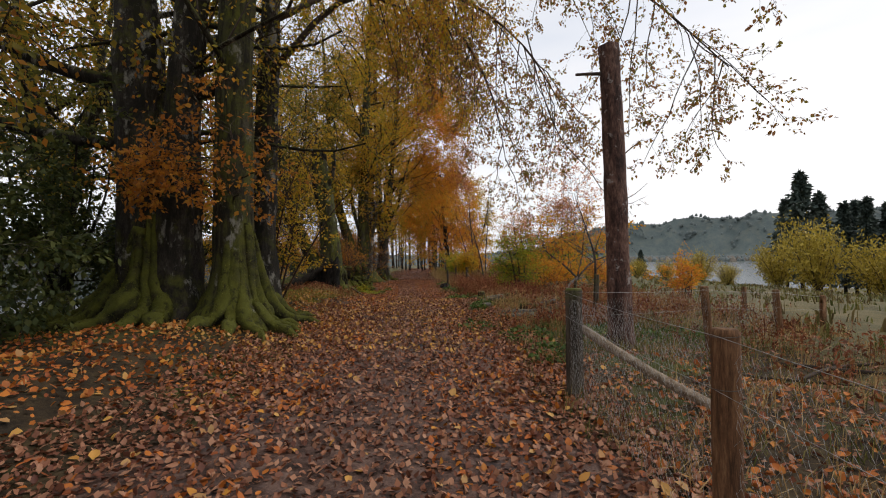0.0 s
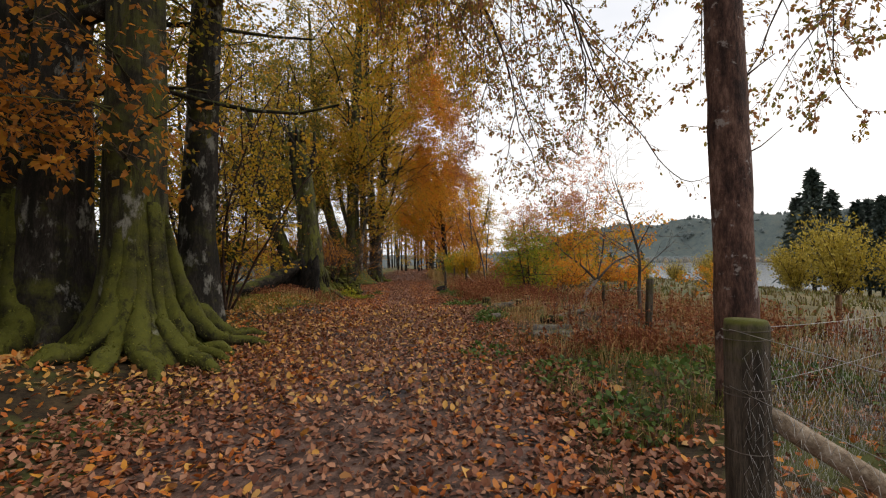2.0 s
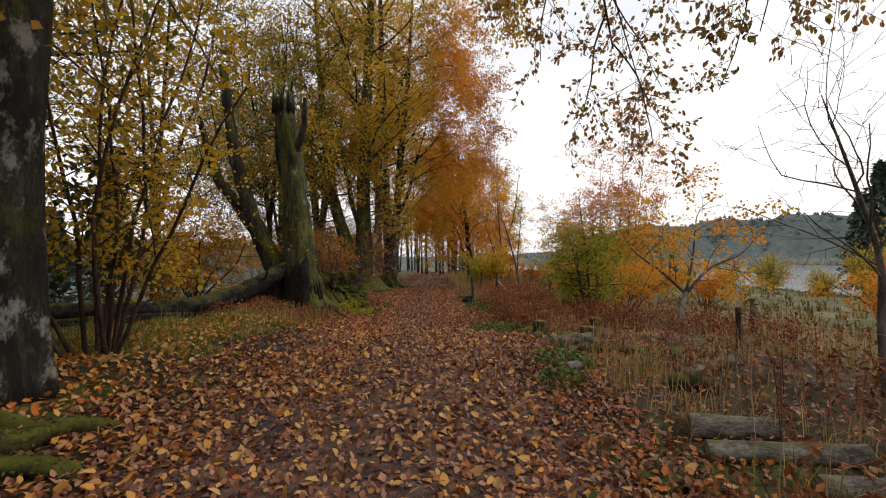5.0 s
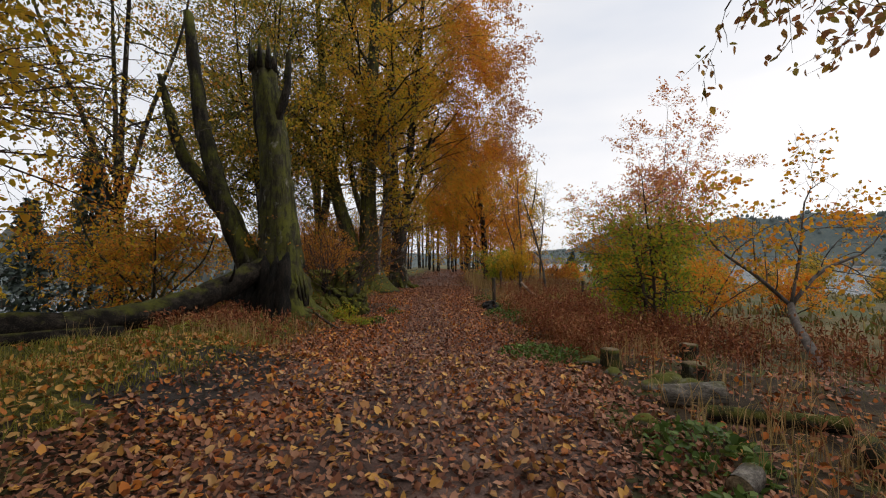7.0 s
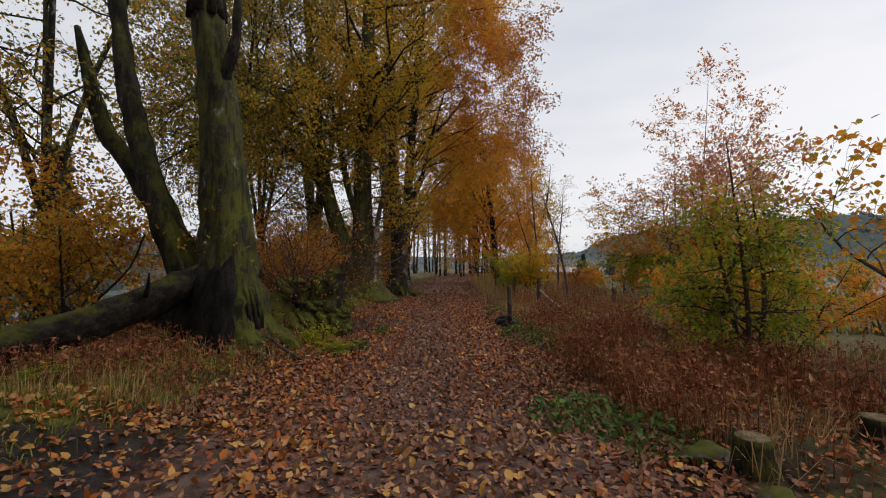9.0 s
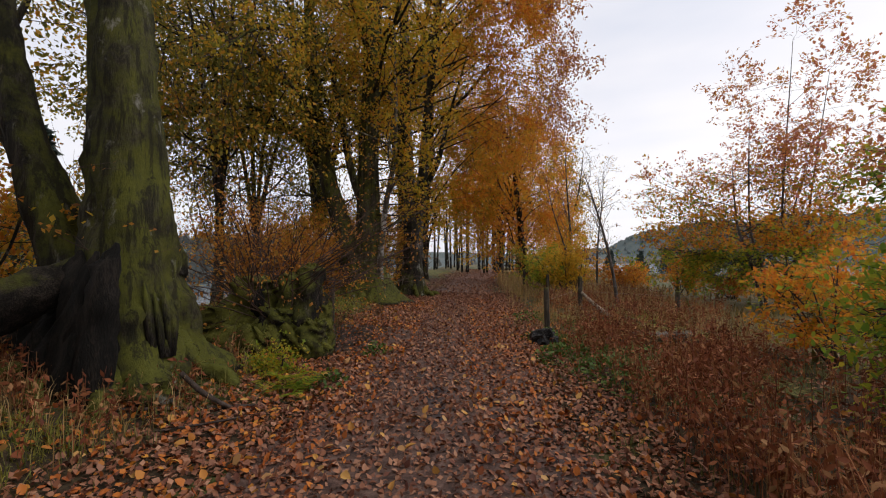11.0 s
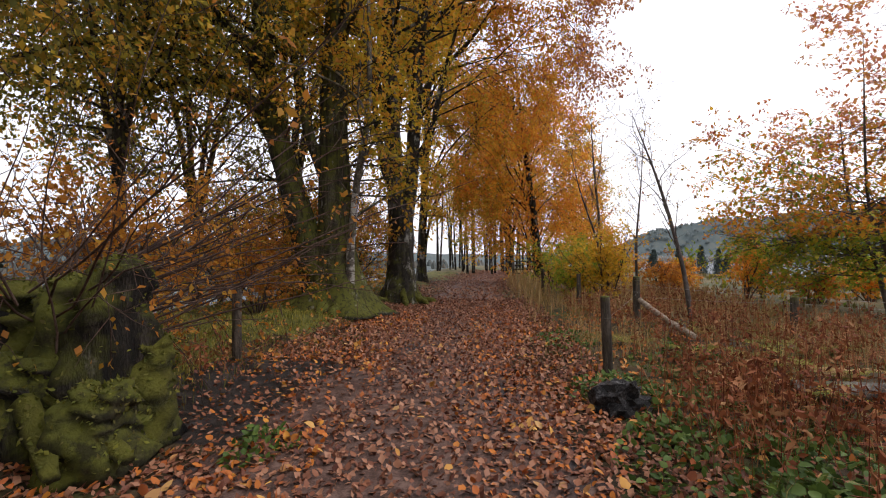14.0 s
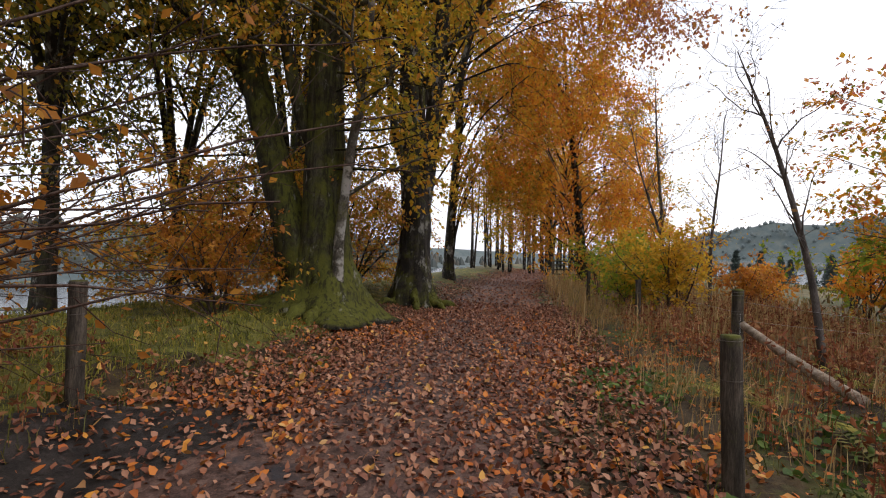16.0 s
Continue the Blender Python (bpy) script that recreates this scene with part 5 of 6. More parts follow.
# thin broken branches lying on the bank
for ctrl in ([(-5.2, 19.1, 0.03, 0.012), (-4.5, 19.5, 0.03, 0.02), (-3.7, 20.1, 0.02, 0.022), (-3.1, 20.4, 0.02, 0.012)], [(-4.2, 20.0, 0.3, 0.03), (-3.9, 20.0, 0.14, 0.03), (-3.6, 20.1, 0.0, 0.02)],
             [(-3.9, 19.3, 0.02, 0.008), (-3.5, 19.6, 0.06, 0.012), (-3.3, 20.0, 0.02, 0.006)], [(4.2, 5.2, 0.03, 0.02), (5.0, 5.6, 0.08, 0.025), (6.0, 5.7, 0.04, 0.012)], [(4.6, 6.0, 0.05, 0.02), (5.0, 5.4, 0.1, 0.025), (5.6, 4.8, 0.03, 0.01)],
             [(3.2, 5.4, 0.02, 0.012), (3.9, 5.2, 0.07, 0.018), (4.6, 4.7, 0.02, 0.01)]):
    line, g = smooth_line([(x, y, on(x, y, dz), r) for x, y, dz, r in ctrl], 12), Geo()
    tube(g, line[:, :3], line[:, 3], 6, 0, 0.05, np.random.default_rng(2))
    solo("fallen_branch", g, twig_bark, "thin broken branch lying on the leaf litter", "branch", "fallen branches")

# ---- the dead pine pole ----
g = Geo()
rng = np.random.default_rng(5)
line = smooth_line([(2.76, 6.8, on(2.76, 6.8, -0.2), 0.2), (2.74, 6.8, 0.6, 0.175), (2.70, 6.8, 2.5, 0.165), (2.66, 6.8, 4.0, 0.155), (2.63, 6.8, 4.82, 0.15)], 26)
tube(g, line[:, :3], line[:, 3], 16, 0.2, 0.035, rng)
pole = thing("dead_pine_trunk", (2.74, 6.8, on(2.74, 6.8)), "tall bare pine trunk sawn off at the top", "tree trunk")
part("trunk", g, bark_pine, pole)
for ctrl in ([(2.5, 6.8, 4.38, 0.03), (2.3, 6.78, 4.37, 0.026), (2.1, 6.78, 4.36, 0.022)], [(2.72, 6.8, 3.0, 0.012), (2.95, 6.8, 3.2, 0.008), (3.15, 6.8, 3.35, 0.004)], [(2.72, 6.8, 2.4, 0.01), (2.95, 6.8, 2.45, 0.006), (3.2, 6.8, 2.65, 0.003)]):
    line, g = smooth_line(ctrl, 6), Geo()
    tube(g, line[:, :3], line[:, 3], 6, 0, 0, rng)
    part("branch_stub", g, twig_bark, pole)


# ---- fences ----
def post(x, y, top, r, material, label, lean=(0, 0), name="fence_post", group="fence posts"):
    rng = np.random.default_rng(int(abs(x * 91 + y * 37)) + 1)
    z0 = on(x, y)
    t = thing(name, (x, y, z0), label, "post", group)
    g = Geo()
    zz = np.array([z0 - 0.25, z0 + 0.05, z0 + 0.3, z0 + 0.6, top - 0.15, top - 0.025, top])
    f = (zz - z0) / max(0.1, top - z0)
    pts = np.stack([x + lean[0] * f, y + lean[1] * f, zz], -1)
    tube(g, pts, r * np.array([1.05, 1.03, 1.0, 1.0, 0.98, 0.98, 0.9]), 12, 0, 0.02, rng, cap=True)
    body = part("post", g, material, t)
    for zw in ((top - 0.06, top - 0.1, top - 0.32, top - 0.35, top - 0.6) if r > 0.065 else (top - 0.05, top - 0.3)):
        ring = Geo()
        aa = np.linspace(0, 6.6, 22)
        fz = (zw - z0) / max(0.1, top - z0)
        tube(ring, np.stack([x + lean[0] * fz + r * 1.03 * np.cos(aa), y + lean[1] * fz + r * 1.03 * np.sin(aa), zw + 0.004 * aa], -1), np.full(22, 0.0022), 4)
        part("wire_loop", ring, wire_rust, body)
    return t


BROWN, GREY = "round brown wooden fence post", "old grey wooden fence post"
post(1.36, 2.12, 1.15, 0.063, post_wood, BROWN)
post(1.25, -0.9, 1.15, 0.06, post_wood, BROWN)
gate = post(1.43, 4.8, 1.16, 0.095, post_grey, "thick weathered grey straining post wound with wire")
post(3.85, 6.33, 1.07, 0.055, post_wood, BROWN, (-0.08, 0))
post(5.75, 7.5, 0.92, 0.055, post_wood, BROWN, (-0.06, 0))
post(7.45, 8.6, 0.72, 0.055, post_wood, BROWN)
post(7.7, 11.2, 0.6, 0.05, post_wood, BROWN)
post(3.55, 10.25, 1.1, 0.062, post_grey, GREY, (0.05, 0))
post(5.6, 16.0, 0.75, 0.05, post_grey, GREY)
post(4.35, 14.4, 0.75, 0.05, post_grey, GREY)
post(0.28, 25.8, 0.82, 0.062, post_grey, GREY, (-0.03, 0))
wp2 = post(1.58, 29.4, 0.92, 0.07, post_grey, "old grey straining post with a sloping brace")
post(0.95, 33.0, 0.85, 0.06, post_grey, GREY)
post(4.15, 28.8, 0.58, 0.07, post_grey, GREY)
post(-4.7, 25.42, 0.99, 0.065, post_grey, "short dark wooden post on the mossy bank")
post(0.2, 37.0, 0.9, 0.06, post_grey, GREY)


def rail(a, b, r0, r1, label, name="brace_rail"):
    g = Geo()
    rng = np.random.default_rng(8)
    m = (np.array(a) + np.array(b)) / 2 + np.array([0, 0, -0.03])
    line = smooth_line([(*a, r0), (*m, (r0 + r1) / 2), (*b, r1)], 12)
    tube(g, line[:, :3], line[:, 3], 10, 0, 0.03, rng)
    return solo(name, g, rail_wood, label, "rail")


rail((1.5, 4.78, 0.73), (2.5, 3.95, on(2.5, 3.95, 0.0)), 0.045, 0.05, "bare grey round brace leaning on the straining post")
rail((1.62, 29.38, 0.45), (2.05, 27.7, on(2.05, 27.7, 0.02)), 0.05, 0.06, "bare grey round brace leaning on the fence post")


def wire(pts, r=0.0016, name="fence_wire", label="thin galvanised fence wire between the posts"):
    g = Geo()
    a = []
    for p, q in zip(pts[:-1], pts[1:]):
        p, q = np.array(p), np.array(q)
        for f in np.linspace(0, 1, 7)[:-1]:
            a.append(p + (q - p) * f - np.array([0, 0, 0.02 * 4 * f * (1 - f)]))
    a.append(np.array(pts[-1]))
    tube(g, np.array(a), np.full(len(a), r), 4)
    return solo(name, g, wire_metal, label, "wire", "fence wires")


def netting(p, q, top, cell=0.05, lean=0.0):
    """Hexagonal netting: zigzag wires that meet row by row."""
    p, q = np.array(p, float), np.array(q, float)
    L = np.hypot(*(q - p))
    cols = max(4, int(L / cell))
    rng = np.random.default_rng(int(L * 100))
    g = Geo()
    rows_n = int(top / cell)
    s = np.arange(cols * 2 + 1) / (cols * 2)
    for k in range(rows_n):
        zig = np.where((np.arange(cols * 2 + 1) + k) % 2 == 0, -0.46, 0.46) * cell
        x, y = p[0] + (q[0] - p[0]) * s, p[1] + (q[1] - p[1]) * s
        z = lie(x, y) + (k + 0.5) * cell + zig * 1.05 + 0.012 * np.sin(s * 21 + k)
        tube(g, np.stack([x + 0.006 * rng.standard_normal(len(s)), y + 0.006 * rng.standard_normal(len(s)), z], -1), np.full(len(s), 0.0009), 3, cap=False)
    return solo("wire_netting", g, wire_metal, "sagging hexagonal wire netting stretched along the fence", "wire netting", "wire netting")


netting((1.25, -0.9), (1.36, 2.05), 1.05)
netting((1.37, 2.15), (1.36, 4.72), 1.05)
netting((1.5, 4.85), (3.82, 6.3), 0.98)
netting((3.88, 6.35), (5.72, 7.48), 0.92, 0.06)
for z in (1.12, 0.86):
    wire([(1.19, -0.9, z), (1.3, 2.12, z), (1.34, 4.8, z)])
    wire([(1.5, 4.82, z), (3.82, 6.3, z - 0.1), (5.74, 7.46, z - 0.24), (7.45, 8.6, z - 0.42)])
wire([(0.3, 25.8, 0.55), (1.6, 29.36, 0.6), (0.98, 33, 0.7)])
wire([(1.64, 29.36, 0.5), (4.15, 28.75, 0.45), (7.5, 28.2, 0.3)])
wire([(1.64, 29.36, 0.75), (4.15, 28.75, 0.56), (7.5, 28.2, 0.45)])
wire([(3.6, 10.2, 0.9), (4.35, 14.35, 0.6), (5.6, 15.95, 0.6)])


# ---- logs, stumps and stones ----
def log(a, b, r, material, label, name="log"):
    rng = np.random.default_rng(int(abs(a[0] * 77 + a[1] * 13)))
    t = thing(name, ((a[0] + b[0]) / 2, (a[1] + b[1]) / 2, min(on(*a), on(*b))), label, "log", "cut logs")
    g = Geo()
    pa, pb = np.array([*a, on(*a, r * 0.8)]), np.array([*b, on(*b, r * 0.8)])
    pts = pa + (pb - pa) * np.linspace(0, 1, 9)[:, None]
    tube(g, pts, np.full(9, r), 14, 0, 0.025, rng, cap=False)
    part("bark", g, material, t)
    ax = unit(pb - pa)
    for e, s in ((pa, -1), (pb, 1)):
        g = Geo()
        tube(g, np.array([e - ax * s * 0.02, e + ax * s * 0.004]), [r * 0.97, r * 0.94], 14)
        part("cut_end", g, cut_wood, t, "pale sawn end")
    return t


log((1.6, 10.3), (2.55, 10.1), 0.08, birch_bark, "pale birch log lying in the weeds")
log((1.95, 9.75), (2.75, 9.7), 0.075, birch_bark, "pale birch log lying in the weeds")
log((1.7, 10.75), (2.3, 10.6), 0.1, birch_bark, "pale birch log lying in the weeds")
log((1.45, 14.5), (1.98, 14.35), 0.11, birch_bark, "short grey log lying beside the path")
log((1.65, 14.05), (2.6, 13.7), 0.07, bark_snag, "dark rotting branch lying beside the path")
log((1.15, 12.7), (1.35, 12.9), 0.08, birch_bark, "short pale log end beside the path")
log((1.9, 24.9), (2.9, 24.7), 0.11, birch_bark, "pale log half hidden in the weeds")
log((2.1, 12.0), (2.55, 11.85), 0.09, bark_snag, "dark rotting log end beside the path")

log((2.2, 12.65), (2.45, 13.35), 0.1, bark_snag, "dark log with a pale sawn end in the weeds")
log((2.55, 12.5), (3.25, 12.75), 0.065, birch_bark, "short grey log lying in the weeds")
log((2.75, 13.1), (2.95, 13.6), 0.09, bark_snag, "dark log with a pale sawn end in the weeds")


def stump(x, y, h, r, label):
    rng = np.random.default_rng(int(x * 50 + y * 9))
    z0 = on(x, y)
    t = thing("tree_stump", (x, y, z0), label, "stump", "tree stumps")
    g = Geo()
    line = smooth_line([(x, y, z0 - 0.1, r * 1.35), (x, y, z0 + h * 0.3, r * 1.05), (x, y, z0 + h, r)], 8)
    tube(g, line[:, :3], line[:, 3], 14, 0.12, 0.05, rng, flare_z=z0)
    part("bark", g, bark_snag, t)
    g = Geo()
    tube(g, np.array([(x, y, z0 + h - 0.02), (x, y, z0 + h + 0.006)]), [r * 0.95, r * 0.9], 14)
    part("cut_top", g, cut_wood, t, "pale mossy sawn top")


stump(2.2, 15.4, 0.22, 0.14, "low mossy tree stump beside the path")
stump(1.4, 16.05, 0.26, 0.12, "dark low tree stump beside the path")
stump(2.7, 16.6, 0.22, 0.12, "dark low tree stump in the weeds")


def boulder(x, y, sx, sy, sz, material, label, name="stone", seed=1):
    bm = bmesh.new()
    bmesh.ops.create_icosphere(bm, subdivisions=3, radius=1)
    for v in bm.verts:
        n = noise.noise(v.co * 1.3 + Vector((seed * 3.1, 0, 0))) * 0.35 + noise.noise(v.co * 3.5 + Vector((0, seed, 0))) * (0.5 if name == "burnt_log" else 0.16)
        v.co *= 1 + n
        v.co.x, v.co.y, v.co.z = v.co.x * sx, v.co.y * sy, max(v.co.z, -0.5) * sz
    me = bpy.data.meshes.new(name)
    bm.to_mesh(me)
    bm.free()
    me.polygons.foreach_set("use_smooth", [name != "burnt_log"] * len(me.polygons))
    me.materials.append(material)
    ob = new(name, me)
    ob.location = (x, y, on(x, y, sz * 0.4))
    return tagged(ob, label, name.replace("_", " "), "stones" if name == "stone" else "")


boulder(0.1, 24.35, 0.26, 0.2, 0.22, charred, "charred black lump of burnt log beside the path", "burnt_log", 4)
for k, (x, y, s) in enumerate(((1.75, 15.1, 0.14), (1.55, 15.0, 0.1), (1.9, 14.85, 0.12), (1.2, 16.3, 0.12), (1.3, 15.6, 0.09), (1.05, 13.9, 0.08))):
    boulder(x, y, s * 1.3, s, s * 0.8, stone, "small mossy stone half buried in leaves", "stone", k + 7)


# ---- far distance ----
def cones(n, seed, place, h0, h1, wide, sides=6):
    """A far wood: one ragged cone or dome per tree."""
    rng = np.random.default_rng(seed)
    g = Geo()
    x, y = place(rng, n)
    z = lie(x, y)
    ok = z > WATER + 0.8
    x, y, z = x[ok], y[ok], z[ok]
    m = len(x)
    h = rng.uniform(h0, h1, m)
    w = h * wide * rng.uniform(0.7, 1.2, m)
    a = np.arange(sides) * 2 * np.pi / sides
    rings = []
    for f, rr in ((0.0, 0.8), (0.35, 1.0), (0.75, 0.5)):
        jit = rng.uniform(0.75, 1.25, (m, sides))
        rings.append(np.stack([x[:, None] + (w * rr)[:, None] * jit * np.cos(a), y[:, None] + (w * rr)[:, None] * jit * np.sin(a), np.repeat((z - 4 + (h + 4) * f)[:, None], sides, 1)], -1))
    tip = np.stack([x, y, z + h], -1)[:, None, :]
    v = np.concatenate([*rings, tip], 1)
    per = 3 * sides + 1
    base = np.arange(m)[:, None, None] * per
    k = np.arange(sides)
    k2 = (k + 1) % sides
    q = np.concatenate([np.stack([r * sides + k, r * sides + k2, (r + 1) * sides + k2, (r + 1) * sides + k], -1) for r in range(2)])
    t = np.stack([2 * sides + k, 2 * sides + k2, np.full(sides, 3 * sides)], -1)
    g.add(v, (base + t[None]).reshape(-1, 3), (base + q[None]).reshape(-1, 4))
    return g


def arc(a0, a1, r0, r1):
    def place(rng, n):
        a, r = np.radians(rng.uniform(a0, a1, n)), rng.uniform(r0, r1, n)
        return r * np.sin(a), r * np.cos(a)
    return place


solo("far_conifer_wood", cones(1700, 1, arc(4, 80, 880, 1260), 6, 9, 0.7, 5), hazed_hill_wood, "dark conifer forest covering the far hillside, haze painted into its colour", "forest", kind="stuff")
solo("far_ridge_wood", cones(1500, 4, arc(5, 62, 1230, 1460), 4, 7, 0.8, 5), hazed_hill_wood, "dark conifers along the far ridge, haze painted into their colour", "forest", kind="stuff")
solo("far_autumn_wood", cones(1800, 2, arc(2, 100, 780, 960), 7, 11, 0.6, 5), hazed_hill_brown, "brown autumn woods along the far shore, haze painted into their colour", "forest", kind="stuff", smooth=False)
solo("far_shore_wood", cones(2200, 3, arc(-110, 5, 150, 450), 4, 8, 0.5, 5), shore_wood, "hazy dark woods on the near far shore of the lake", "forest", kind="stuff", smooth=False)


def conifer(seed, x, y, h, w, label, group="far conifers", broken=0.15):
    rng = np.random.default_rng(seed)
    z0 = on(x, y)
    t = thing("conifer", (x, y, z0), label, "tree", group)
    g = Geo()
    tube(g, np.array([(x, y, z0 - 0.3), (x, y, z0 + h * 0.5), (x, y, z0 + h)]), [h * 0.016, h * 0.011, 0.02], 6)
    part("trunk", g, bark_dark, t)
    n = 2200
    f = rng.uniform(0.08, 1, n) ** 0.8
    a = rng.uniform(0, 6.28, n)
    tier = 0.75 + 0.35 * np.sin(f * 40 + 3 * np.sin(a))
    rr = w * np.minimum(1.02 - f, 0.16 + 0.5 * (1.02 - f) ** 0.5) * np.sqrt(rng.uniform(0.1, 1, n)) * tier
    pos = np.stack([x + rr * np.cos(a), y + rr * np.sin(a), z0 + h * f - 0.15 * rr], -1)
    g = Geo()
    leaves(g, pos, np.stack([np.cos(a), np.sin(a), np.full(n, -0.25)], -1), h * 0.05, rng, 0.6, 0.15, 0.5)
    part("crown", g, conifer_leaf, t)


for k, (az, d, h, w) in enumerate(((39.4, 85, 18, 5.4), (38.2, 87, 14.5, 4.4), (40.8, 88, 15.5, 4.6), (42.6, 92, 14.5, 3.0), (44.2, 90, 15, 3.2), (45.6, 92, 14.5, 3.2), (47, 88, 16, 3.4), (48.6, 92, 17, 3.6), (50.2, 90, 17, 3.6), (52.2, 88, 18, 3.8), (54.5, 90, 18, 4), (57, 88, 18, 4), (43.4, 96, 15.5, 3), (46.4, 97, 16, 3.2))):
    conifer(200 + k, d * math.sin(radians(az)), d * math.cos(radians(az)), h, w, "dark conifer standing above the far fields")
for k, (x, y, h) in enumerate(((-21.5, 32.5, 10), (-23.5, 31, 8))):
    conifer(230 + k, x, y, h, 2.6, "dark pine on the lake shore", "shore pines")
for k in range(16):
    conifer(250 + k, 40 + 3.4 * k + 2 * math.sin(k * 3.1), 200 + 9 * math.sin(k * 1.7), 13 + 3.5 * math.sin(k * 2.3), 4.6, "slim dark conifer on the lake edge", "lake edge conifers")


def willow(seed, x, y, h, w, label):
    rng = np.random.default_rng(seed)
    z0 = on(x, y)
    t = thing("willow_bush", (x, y, z0), label, "bush", "willows in the field")
    g = Geo()
    pos, way = [], []
    for k in range(26):
        a, s = rng.uniform(0, 6.28), rng.uniform(0.1, 1.0)
        p, r = grow(rng, (x, y, z0 - 0.1), (s * math.cos(a) * w / h, s * math.sin(a) * w / h, 1), h * rng.uniform(0.75, 1.02) / math.sqrt(1 + (s * w / h) ** 2) * 1.15, 0.05, 6, 0.07, 0.0)
        tube(g, p, r, 4, cap=False)
        n = 190
        f = rng.uniform(1.2, 6, n)
        i = np.minimum(f.astype(int), 5)
        pos.append(p[i] + (p[i + 1] - p[i]) * (f - i)[:, None] + rng.standard_normal((n, 3)) * w * 0.1)
        way.append(p[i + 1] - p[i])
    tagged(part("stem", g, twig_bark, t), kind="stuff")
    g = Geo()
    leaves(g, np.concatenate(pos), np.concatenate(way), h * 0.055, rng, 0.2, -0.2, 0.4)
    part("crown", g, leaf_willow, t)


for k, (az, d, h, w) in enumerate(((40.5, 52, 6.2, 4.6), (37.5, 58, 4.8, 3.4), (45.5, 50, 4.8, 4.0), (30.5, 62, 3.6, 3.4), (49, 47, 5.2, 4), (27.0, 60, 2.2, 2.2), (33, 48, 2.0, 1.8), (53, 45, 5, 4), (24, 70, 2.6, 2.6), (57, 44, 5, 4))):
    willow(300 + k, d * math.sin(radians(az)), d * math.cos(radians(az)), h, w, "rounded yellow willow bush in the field")


# thin trunks against the light at the end of the path
rng = np.random.default_rng(77)
for k in range(34):
    x, y = -9.5 + 11.5 * (k + rng.uniform(0, 0.8)) / 34, rng.uniform(60, 76)
    z0 = on(x, y)
    h = rng.uniform(9, 13)
    t = thing("slender_tree", (x, y, z0), "slender dark tree trunk standing against the bright lake", "tree", "slender trunks at the wood's end")
    g = Geo()
    line = smooth_line([(x, y, z0 - 0.2, 0.12), (x + rng.uniform(-0.3, 0.3), y, z0 + h * 0.5, 0.085), (x + rng.uniform(-0.7, 0.7), y, z0 + h, 0.03)], 8)
    tube(g, line[:, :3], line[:, 3], 6, 0, 0.02, rng)
    for p, d, L, r in shoots(rng, line[:, :3], line[:, 3], 8, 0.3, 1.6, 55):
        bp, br = grow(rng, p, d, L, 0.03, 4, 0.15, 0.05)
        tube(g, bp, br, 3, cap=False)
    part("trunk", g, bark_dark, t)
    if h > 9.5:
        n = 500
        f = rng.uniform(0.55, 1, n)
        pos = np.stack([x + rng.standard_normal(n) * 1.3, y + rng.standard_normal(n) * 1.3, z0 + h * f], -1)
        g = Geo()
        leaves(g, pos, rng.standard_normal((n, 3)), 0.2, rng)
        part("crown", g, leaf_gold, t)

# a jetty with moored boats on the far water, and a pale parapet on the other shore
jx, jy = 92.0, 140.0
jetty = thing("jetty", (jx, jy, WATER), "weathered wooden jetty on the lake", "jetty")
for k in range(9):
    for side in (-1, 1):
        g = Geo()
        tube(g, np.array([(jx + side * 0.9 - 1.6 * k, jy + 0.8 * k, WATER - 2.5), (jx + side * 0.9 - 1.6 * k, jy + 0.8 * k, WATER + 1.6)]), [0.14, 0.13], 6)
        part("pile", g, post_grey, jetty)
    g = Geo()
    tube(g, np.array([(jx + 1 - 1.6 * k, jy + 0.8 * k, WATER + 0.9), (jx - 1.8 - 1.6 * k, jy + 0.8 * (k + 1), WATER + 0.9)]), [0.9, 0.9], 4)
    part("deck", g, rail_wood, jetty)
for k in range(4):
    bx, by = jx + 5 - 6.5 * k, jy - 5 + 3.2 * k
    g = Geo()
    line = smooth_line([(bx - 2.2, by, WATER + 0.25, 0.25), (bx - 1, by, WATER + 0.15, 0.75), (bx + 1, by, WATER + 0.15, 0.75), (bx + 2.0, by, WATER + 0.2, 0.55)], 10)
    tube(g, line[:, :3], line[:, 3], 10)
    solo("rowing_boat", g, birch_bark if k % 2 else rail_wood, "small pale rowing boat moored beside the jetty", "boat", "moored boats")
dam = thing("parapet", (-56.0, 58.5, on(-56, 58.5)), "pale stone parapet with balusters beside the water", "parapet")
for k in range(22):
    g = Geo()
    x, y = -63 + 0.62 * k, 54.5 + 0.38 * k
    tube(g, np.array([(x, y, WATER - 0.3), (x, y, WATER + 1.5), (x, y, WATER + 2.4)]), [0.14, 0.1, 0.14], 6)
    part("baluster", g, stone, dam)
for z, r in ((WATER + 0.5, 0.45), (WATER + 2.5, 0.16)):
    g = Geo()
    tube(g, np.array([(-63.6, 54.1, z), (-49.2, 62.9, z)]), [r, r], 6)
    part("coping", g, stone, dam)

# wooden rail gate far along the path
gt = thing("wooden_gate", (0.2, 52.0, on(0.2, 52)), "dark wooden rail gate beside the end of the path", "gate")
for dx in (-1.1, 1.1):
    g = Geo()
    tube(g, np.array([(0.2 + dx, 52, on(0.2, 52, -0.2)), (0.2 + dx, 52, on(0.2, 52, 1.35))]), [0.09, 0.085], 8)
    part("gate_post", g, post_grey, gt)
for z in (0.35, 0.65, 0.95, 1.2):
    g = Geo()
    tube(g, np.array([(-0.9, 52, on(0.2, 52, z)), (1.3, 52, on(0.2, 52, z + 0.03))]), [0.045, 0.045], 4)
    part("rail", g, post_grey, gt)


